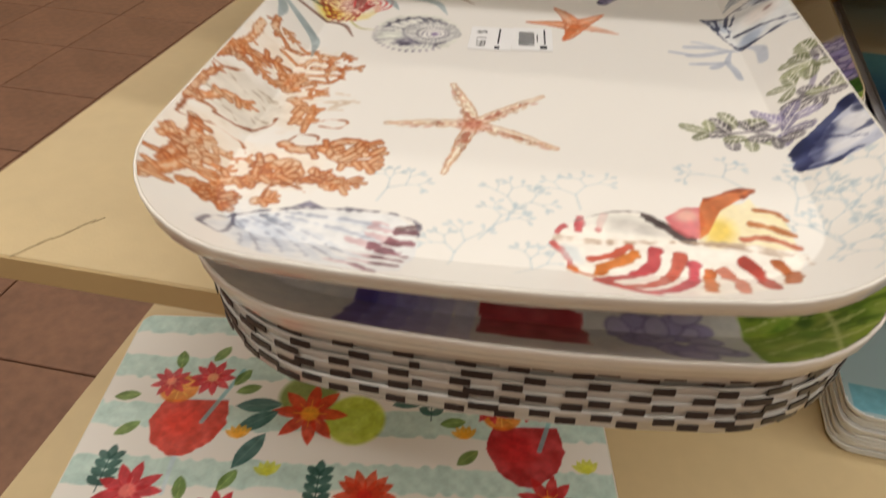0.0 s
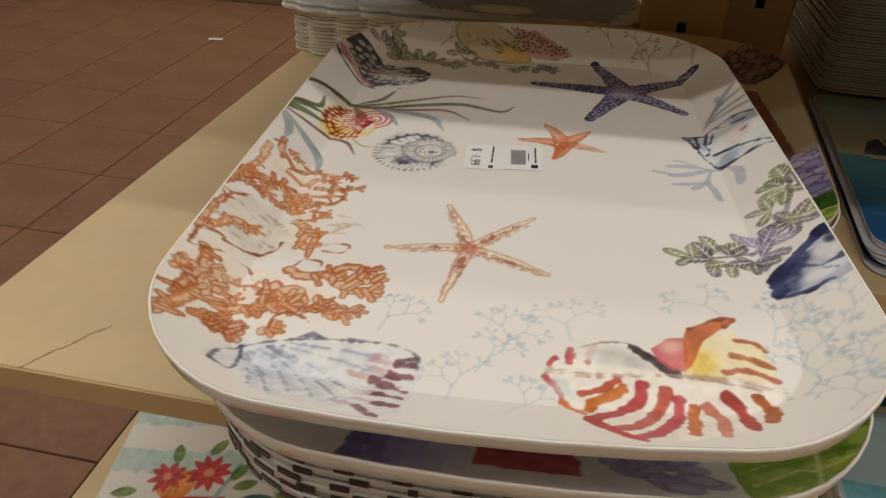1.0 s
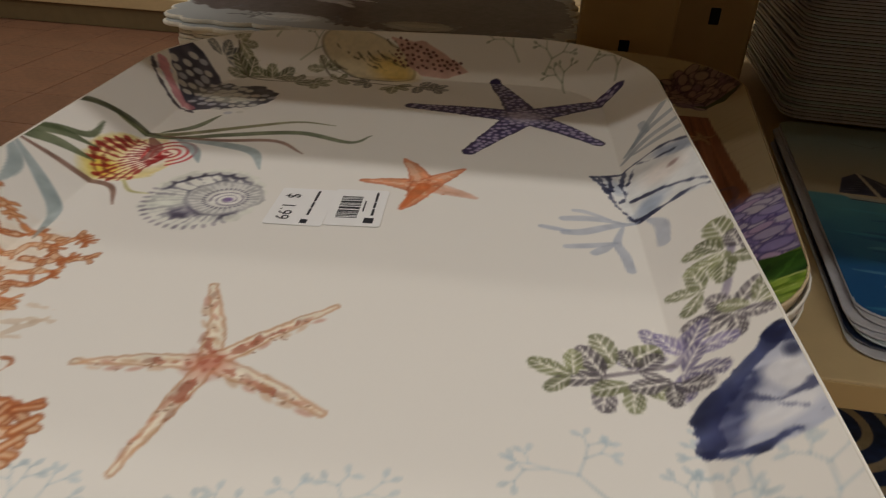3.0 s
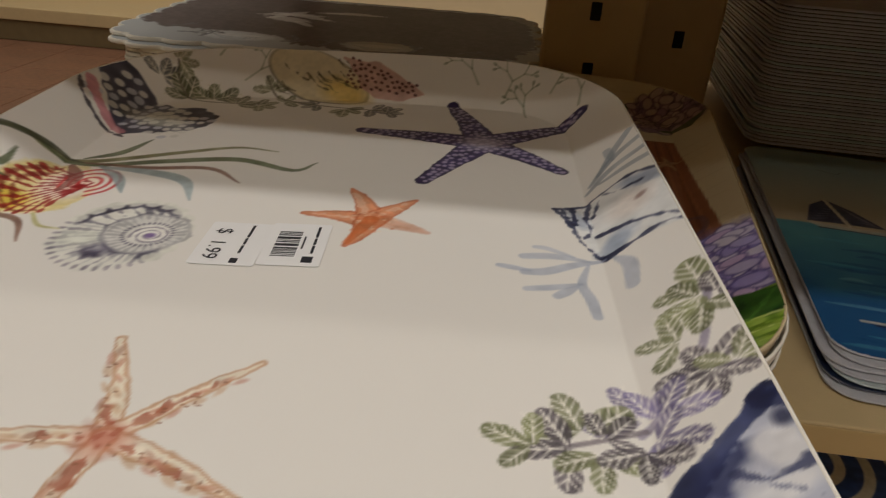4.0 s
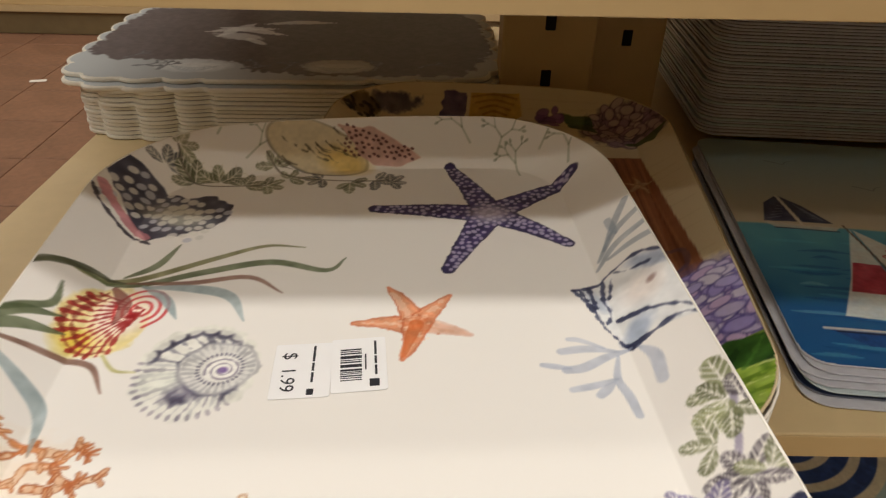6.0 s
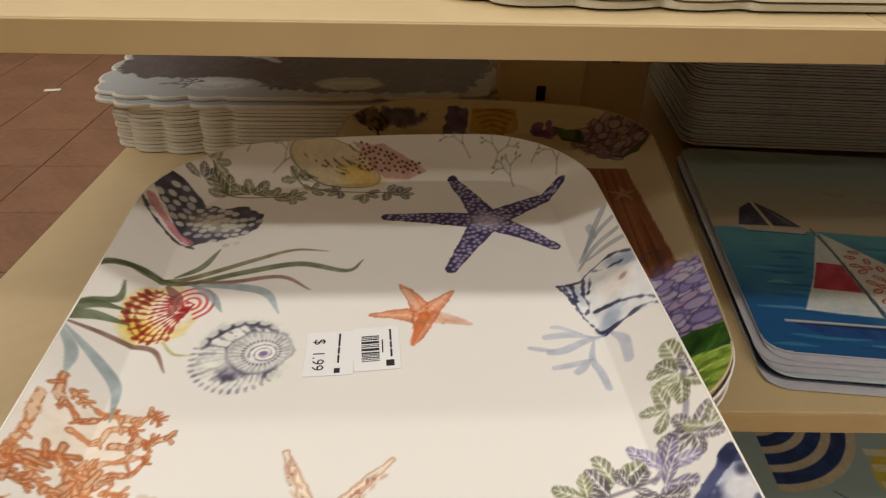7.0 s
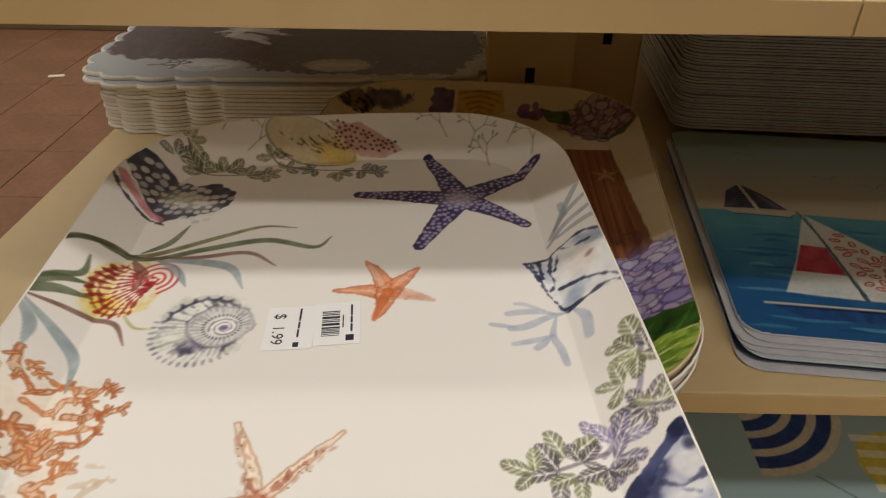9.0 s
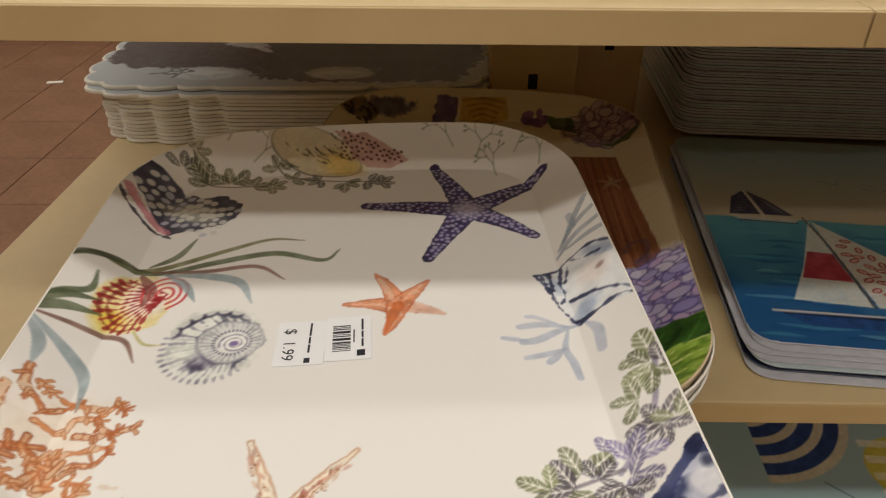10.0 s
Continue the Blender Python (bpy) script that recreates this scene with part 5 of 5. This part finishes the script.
def floral_print():
    P = Print(0.2211, 0.1496, 0.0011, (238, 234, 226), 60)
    rng = random.Random(9)
    for k in range(6):
        y = 0.138 - 0.056 * k
        P.rect(-0.23, 0.23, y - 0.013, y + 0.013, (186, 216, 206), 0.95, ragged=0.006, wash=0.35, soft=0.002)

    def flower(x, y, r, col, heart, n=9):
        for k in range(n):
            d = 360 * k / n + rng.uniform(-6, 6)
            P.leaf(x, y, d, r, r * 0.17, col, None, 0.95)
        P.blob(x, y, r * 0.24, r * 0.24, 0, heart, 0.95, soft=0.3)
        for k in range(8):
            P.stroke([(x, y), (x + r * 0.45 * math.cos(k * 0.785), y + r * 0.45 * math.sin(k * 0.785))], 0.0004, 0.0003, heart, 0.8)

    def goblet(x, y, r, col):
        P.stroke([(x, y - r), (x + 0.001, y - r * 2.1)], 0.0022, 0.0018, (196, 214, 222), 0.7)
        P.poly([(x - r * 0.80, y + r * 0.72), (x - r, y), (x - r * 0.72, y - r * 0.68), (x - r * 0.2, y - r * 1.05), (x + r * 0.2, y - r * 1.05), (x + r * 0.75, y - r * 0.62), (x + r * 1.02, y), (x + r * 0.88, y + r * 0.75)], col, 0.95, ragged=0.002)
        P.blob(x - r * 0.2, y + r * 0.05, r * 0.5, r * 0.5, 0, tuple(min(255, c * 1.25) for c in col), 0.5, soft=0.9)
        P.stroke([(x - r * 0.8, y + r * 0.74), (x + r * 0.88, y + r * 0.76)], 0.0012, 0.0012, (206, 222, 226), 0.7)

    def group(x, y, col, second):
        goblet(x, y, 0.033, col)
        P.stroke([(x + 0.012, y), (x + 0.034, y + 0.060)], 0.0020, 0.0020, (130, 186, 190), 0.85)
        P.blob(x - 0.018, y + 0.036, 0.017, 0.016, 0, (230, 130, 40), 0.95, soft=0.12)
        for k in range(8):
            P.stroke([(x - 0.018, y + 0.036), (x - 0.018 + 0.013 * math.cos(k * 0.785), y + 0.036 + 0.012 * math.sin(k * 0.785))], 0.0005, 0.0007, (248, 190, 90), 0.9)
        flower(x - 0.028, y + 0.044, 0.018, (206, 60, 66), (240, 150, 120))
        flower(x + 0.008, y + 0.050, 0.021, (198, 36, 44), (236, 170, 120), 10)
        for dx, dy, d in ((-0.050, 0.028, 190), (-0.024, 0.060, 100), (0.004, 0.070, 60), (0.034, 0.034, 20), (0.030, 0.042, 60), (-0.040, -0.002, 220)):
            P.leaf(x + dx, y + dy, d, 0.022, 0.0050, (92, 122, 48), (170, 190, 110))

    group(-0.139, 0.020, (206, 50, 34), 0)
    group(0.150, 0.002, (176, 30, 34), 1)
    group(-0.10, -0.115, (206, 50, 34), 0)
    P.blob(-0.040, 0.052, 0.026, 0.024, 0, (110, 130, 50), 0.9, soft=0.2)
    P.blob(0.004, 0.028, 0.026, 0.026, 0, (186, 204, 60), 0.95, soft=0.15)
    flower(-0.036, 0.033, 0.033, (214, 62, 36), (240, 170, 50), 8)
    for dx, dy, d in ((-0.062, 0.042, 185), (-0.064, 0.034, 215), (-0.07, 0.01, 240), (0.036, 0.045, 20)):
        P.leaf(dx, dy, d, 0.040, 0.0075, (40, 84, 78), (120, 150, 140))
    for x, y in ((-0.018, -0.038), (0.07, 0.05), (-0.19, -0.03)):
        P.stroke([(x, y - 0.02), (x, y + 0.012)], 0.0006, 0.0005, (40, 76, 70), 0.9)
        for k in range(4):
            for e in (-1, 1):
                P.leaf(x, y - 0.014 + 0.008 * k, 90 - e * 55, 0.013, 0.0032, (38, 78, 70), None)
        P.leaf(x, y + 0.010, 90, 0.014, 0.0034, (38, 78, 70), None)
    flower(0.020, -0.046, 0.025, (210, 66, 36), (196, 40, 30), 14)
    flower(0.165, -0.046, 0.025, (196, 40, 40), (240, 160, 60), 9)
    flower(-0.165, -0.048, 0.027, (198, 36, 44), (236, 130, 120), 9)
    for x, y in ((0.10, 0.012), (0.20, -0.018), (-0.092, 0.005), (-0.06, -0.03)):
        for k in range(5):
            P.leaf(x, y, 50 + 25 * k, 0.014, 0.0024, (232, 164, 50) if y > 0 else (206, 210, 70), None)
    return P


def arc_print():
    P = Print(0.2146, 0.1646, 0.0013, (160, 184, 188), 70)
    cx, cy = -0.160, 0.070
    for k, r in enumerate((0.104, 0.081, 0.058, 0.035, 0.014)):
        for col, rr in (((206, 196, 172), r), ((34, 60, 116), r - 0.009)):
            s = P.window(cx, cx + 0.2, cy - 0.2, cy + 0.2)
            d = np.hypot(P.X[s] - cx, P.Y[s] - cy) - rr
            P.lay(s, np.clip(0.5 - d / 0.001, 0, 1), col, 0.1)
    P.blob(-0.022, -0.012, 0.042, 0.042, 0, (212, 190, 64), 0.95, soft=0.03)
    for k in range(4):
        P.rect(-0.060, 0.016, -0.044 + 0.020 * k, -0.035 + 0.020 * k, (228, 222, 200), 0.9)
    P.stroke([(-0.11, -0.03), (0.0, -0.12)], 0.0008, 0.0008, (60, 84, 100), 0.8)
    P.rect(-0.21, 0.21, -0.16, -0.13, (90, 160, 176), 0.8)
    return P


SEA_FACE = sea_life_print().surface("printed_face", tray_height, TRAY_INK, inside_tray)
BEACH_FACE = beach_print().surface("printed_face", tray_height, TRAY_INK, inside_tray)

top_tray = tray(pose(0.0016, -0.0700, 0.6817, 1.72, -1.49, 4.09), "white melamine serving tray printed with watercolour shells and starfish", SEA_FACE)
tray(pose(0.078, 0.158, 0.6365, 0, 0, -6.0), "cream serving tray printed with hydrangeas and a wooden plank", BEACH_FACE, SHELL_CREAM)
for i in range(4):
    tray(pose(0.079 - 0.001 * (i % 2), 0.157, 0.6310 - 0.0055 * i, 0, 0, -5.6 - 0.4 * (i % 2)), "white melamine tray nested under the hydrangea tray", None, SHELL, None, "nested trays")
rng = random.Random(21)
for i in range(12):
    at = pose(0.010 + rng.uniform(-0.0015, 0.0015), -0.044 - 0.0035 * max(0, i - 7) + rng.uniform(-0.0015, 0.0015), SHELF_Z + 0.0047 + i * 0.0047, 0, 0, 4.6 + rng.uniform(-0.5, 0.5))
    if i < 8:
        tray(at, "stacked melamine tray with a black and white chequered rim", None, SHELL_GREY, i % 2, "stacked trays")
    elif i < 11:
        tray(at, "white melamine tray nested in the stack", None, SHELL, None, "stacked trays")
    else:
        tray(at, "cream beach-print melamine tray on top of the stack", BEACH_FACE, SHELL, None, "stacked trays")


# price stickers on the top tray
def sticker(x, y, deg, w, h, label):
    s = thing("price_sticker", top_tray.matrix_basis @ pose(x, y, 0.0007, 0, 0, deg), label, "sticker", "price stickers")
    part("paper", slab(round_rect(w / 2, h / 2, 0.0012, 3), 0, 0.0003, 0.0001), LABEL, s)
    return s


def ink_bar(s, x, y, w, h, name="ink_bar"):
    part(name, box(x - w / 2, x + w / 2, y - h / 2, y + h / 2, 0.00028, 0.00042), INK, s)


def ink_text(s, words, x, y, size, deg):
    data = bpy.data.curves.new("lettering", "FONT")
    data.body, data.size, data.align_x, data.align_y = words, size, "CENTER", "CENTER"
    tmp = bpy.data.objects.new("lettering", data)
    me = bpy.data.meshes.new_from_object(tmp)
    bpy.data.objects.remove(tmp)
    me.materials.clear()
    me.materials.append(INK)
    part("lettering", me, None, s, "", pose(x, y, 0.00045, 0, 0, deg))


price = sticker(-0.0205, 0.0115, 0, 0.026, 0.034, "white price sticker with black printed price, stuck on the tray")
ink_text(price, "$  1.99", -0.006, -0.001, 0.0088, -90)
for y, h in ((0.010, 0.010), (0.0015, 0.005), (-0.005, 0.006)):
    ink_bar(price, 0.0048, y, 0.0011, h)
part("logo_block", box(0.003, 0.006, -0.0155, -0.0120, 0.00028, 0.00042), INK, price)
barcode = sticker(0.0045, 0.0135, 2, 0.0245, 0.034, "white barcode sticker with black bars, stuck on the tray")
y = -0.010
rng = random.Random(4)
while y < 0.011:
    w = rng.choice((0.0005, 0.0008, 0.0012))
    ink_bar(barcode, -0.0035, y, 0.0095, w, "barcode_line")
    y += w + rng.choice((0.0005, 0.0008))
ink_bar(barcode, 0.0030, 0.001, 0.0007, 0.010)
for y, h in ((0.010, 0.009), (0.002, 0.005), (-0.0045, 0.006)):
    ink_bar(barcode, 0.0075, y, 0.0011, h)
part("logo_block", box(0.0045, 0.0088, -0.0145, -0.0100, 0.00028, 0.00042), INK, barcode)

# ---------------------------------------------------------------- placemats


def scallop_outline(hw, hl, lobe, bite, plain):
    """A placemat outline: shell-like lobes round its short ends, plain long sides."""
    n, e, base, run = 420, 6.5, [], [0.0]
    for i in range(n):
        a = 2 * math.pi * i / n
        c, s = math.cos(a), math.sin(a)
        k = (abs(c) ** e + abs(s) ** e) ** (-1 / e)
        base.append((hw * c * k, hl * s * k))
    for p, q in zip(base, base[1:] + base[:1]):
        run.append(run[-1] + math.dist(p, q))
    count, pts = round(run[-1] / lobe), []
    for (x, y), r in zip(base, run):
        f = min(1.0, max(0.0, (abs(x) / hw - plain) / 0.06))
        dip = bite * (1 - abs(math.sin(math.pi * count * r / run[-1])) ** 0.6) * f
        d = math.hypot(x, y)
        pts.append((x * (d - dip) / d, y * (d - dip) / d))
    return pts


def placemat_stack(name, m, outline, count, thick, gap, label, group, edge, odd=None, jitter=0.0015, seed=3):
    """A pile of sheets: each one a thing with its foam core over a thin dark sheet painted as gap shade."""
    rng = random.Random(seed)
    core = finish(slab(outline, 0.0005, thick, 0.0006), "sheet", edge)
    alt = finish(slab(outline, 0.0005, thick, 0.0006), "sheet", odd or edge)
    # inset dark sheet under each mat: the gap's shade, put into colour
    back = finish(slab([(x * 0.988, y * 0.988) for x, y in outline], -gap, 0.0006, 0.0001), "backing", GAP_SHADE)
    made = []
    for i in range(count):
        mm = m @ pose(rng.uniform(-jitter, jitter), rng.uniform(-jitter, jitter), i * (thick + gap), 0, 0, rng.uniform(-0.35, 0.35))
        ob = thing(name, mm, label, "placemat", group)
        part("sheet", alt if odd and rng.random() < 0.12 else core, None, ob)
        part("backing", back, None, ob, "thin dark sheet standing in for the shade of the gap")
        made.append(ob)
    return made


SCALLOP = scallop_outline(0.248, 0.168, 0.047, 0.011, 0.30)
placemat_stack("placemat", pose(-0.129, 0.572, SHELF_Z + 0.0007, 0, 0, 1), [(x * 0.94, y * 0.965) for x, y in SCALLOP], 12, 0.0043, 0.0004, "white foam placemat with a scalloped edge in a stack", "scalloped placemats", FOAM)
for k, (dx, dy, turn) in enumerate(((0, -0.008, 2.5), (-0.004, 0.004, 2))):
    ob = thing("placemat", pose(-0.133 + dx, 0.586 + dy, SHELF_Z + 0.0570 + k * 0.0052, 0, 0, turn), "grey coastal-print placemat with a scalloped edge on the stack", "placemat", "scalloped placemats")
    part("sheet", slab(SCALLOP, 0, 0.0046, 0.0012), FOAM, ob)
    face = coast_print(k)
    part("printed_face", face.surface("printed_face", lambda X, Y: X * 0, MAT_INK, scallop_keep(SCALLOP)), None, ob, "grey and white printed picture", pose(0, 0, 0.0048))
UPPER_MAT = placemat_stack("placemat", pose(0.272, 0.192, UPPER_Z + 0.0007, 0, 0, 1), SCALLOP, 3, 0.0046, 0.0005, "white scalloped placemat with a red coral print on the upper shelf", "upper placemats", FOAM, seed=8)
part("printed_face", coral_mat_print().surface("printed_face", lambda X, Y: X * 0, MAT_INK, scallop_keep(SCALLOP)), None, UPPER_MAT[-1], "red and green printed picture", pose(0, 0, 0.0048))

RECT = round_rect(0.215, 0.165, 0.018, 5)
SAIL = round_rect(0.215, 0.185, 0.018, 5)
sail = placemat_stack("placemat", pose(0.5121, 0.2119, SHELF_Z + 0.0007, 0, 0, -6.0), SAIL, 7, 0.0018, 0.0002, "thin plastic placemat with pale grey edges in a stack", "sailboat placemats", MAT_GREY, MAT_BLUE, 0.003, 5)
sail[1].children[0].data = finish(slab(SAIL, 0.0005, 0.0018, 0.0006), "sheet", MAT_NAVY)
part("printed_face", sailing_print().surface("printed_face", lambda X, Y: X * 0, MAT_INK, rect_keep(0.2146, 0.1846, 0.018)), None, sail[-1], "printed picture of sailing boats on blue sea", pose(0, 0, 0.00195))
for k, ob in enumerate(sail):
    ob.location += Vector((-0.0016, -0.0045, 0)) * (6 - k)
tagged(sail[-1], "placemat printed with sailing boats on a blue sea")
TALL = round_rect(0.215, 0.150, 0.022, 6)
placemat_stack("placemat", pose(0.549, 0.556, SHELF_Z + 0.0158, 0, 0, -4), TALL, 40, 0.00295, 0.00045, "pale grey placemat in a tall stack with dark gaps", "tall placemat stack", MAT_GREY, MAT_BLUE, 0.0018, 11)

FLORAL = round_rect(0.2215, 0.150, 0.012, 4)
floral = placemat_stack("placemat", pose(-0.1065, -0.1355, LOWER_Z + 0.0005, 0, 0, 10.8), FLORAL, 2, 0.0025, 0.0003, "mint striped placemat printed with red and orange flowers", "floral placemats", FOAM)
part("printed_face", floral_print().surface("printed_face", lambda X, Y: X * 0, MAT_INK, rect_keep(0.2211, 0.1496, 0.012)), None, floral[-1], "printed flowers and drinks on mint stripes", pose(0, 0, 0.00265))
arcs = placemat_stack("placemat", pose(0.522, 0.112, LOWER_Z + 0.0007, 0, 0, -3), RECT, 12, 0.0036, 0.0006, "pale blue placemat in a stack on the lower shelf", "lower placemats", MAT_EDGE, MAT_BLUE, 0.002, 6)
part("printed_face", arc_print().surface("printed_face", lambda X, Y: X * 0, MAT_INK, rect_keep(0.2146, 0.1646, 0.018)), None, arcs[-1], "navy arcs and yellow stripes on pale blue", pose(0, 0, 0.00375))

# ---------------------------------------------------------------- small things
scrap = thing("paper_scrap", pose(-1.470, 2.262, 0.0, 0, 0, 12), "small white paper scrap lying on the tiles", "litter")
part("paper", slab(round_rect(0.03, 0.011, 0.006, 4), 0.0005, 0.003, 0.0006), SCRAP, scrap)
scuff = thing("scuff_mark", pose(-0.256, -0.187, SHELF_Z, 0, 0, 58), "faint grey scratch on the shelf board", "scratch")
for k in range(7):
    part("scratch_line", box(-0.030 + k * 0.008, -0.021 + k * 0.008 + 0.003 * (k % 2), -0.0006 + 0.0007 * (k % 3), 0.0001 + 0.0007 * (k % 3), 0.0001, 0.0003), SCUFF, scuff)

# unseen ceiling fittings over the aisle; the last four go with the added fill lamps
for y in (-1.16, 0.12, 1.45, 2.75, -2.45, -3.7):
    fit = thing("ceiling_light", pose(0, y, 3.2), "long white lamp housing under the ceiling, out of view", "ceiling light", "ceiling lights")
    part("housing", box(-3.5, 3.5, -0.1, 0.1, -0.10, 0.0, 0.01), MELAMINE, fit)

# floor tiles last
PITCH = 0.2885
TILE_MESH = finish(box(-PITCH / 2 + 0.0017, PITCH / 2 - 0.0017, -PITCH / 2 + 0.0017, PITCH / 2 - 0.0017, -0.008, 0.0, 0.0015, 1), "floor_tile", TILE)
for i in range(-8, 3):
    for j in range(-3, 11):
        ob = new("floor_tile", TILE_MESH)
        ob.parent = floor
        ob.matrix_basis = pose(-1.183 + (i + 4.5) * PITCH, 1.2985 + (j - 3.5) * PITCH, 0)
verts, faces = [], []
for i in range(-20, 22):
    for j in range(-22, 20):
        if -8 <= i < 3 and -3 <= j < 11:
            continue
        cx, cy, h = -1.183 + (i + 4.5) * PITCH, 1.2985 + (j - 3.5) * PITCH, PITCH / 2 - 0.0017
        if abs(cx) > 5.85 or abs(cy) > 5.85:
            continue
        n = len(verts)
        verts += [(cx - h, cy - h, -0.001), (cx + h, cy - h, -0.001), (cx + h, cy + h, -0.001), (cx - h, cy + h, -0.001)]
        faces.append((n, n + 1, n + 2, n + 3))
far = bpy.data.meshes.new("far_tiles")
far.from_pydata(verts, [], faces)
far.materials.append(TILE)
ob = new("far_tiles", far)
ob.parent = floor
tagged(ob, "more brown terracotta tiles", kind="stuff")
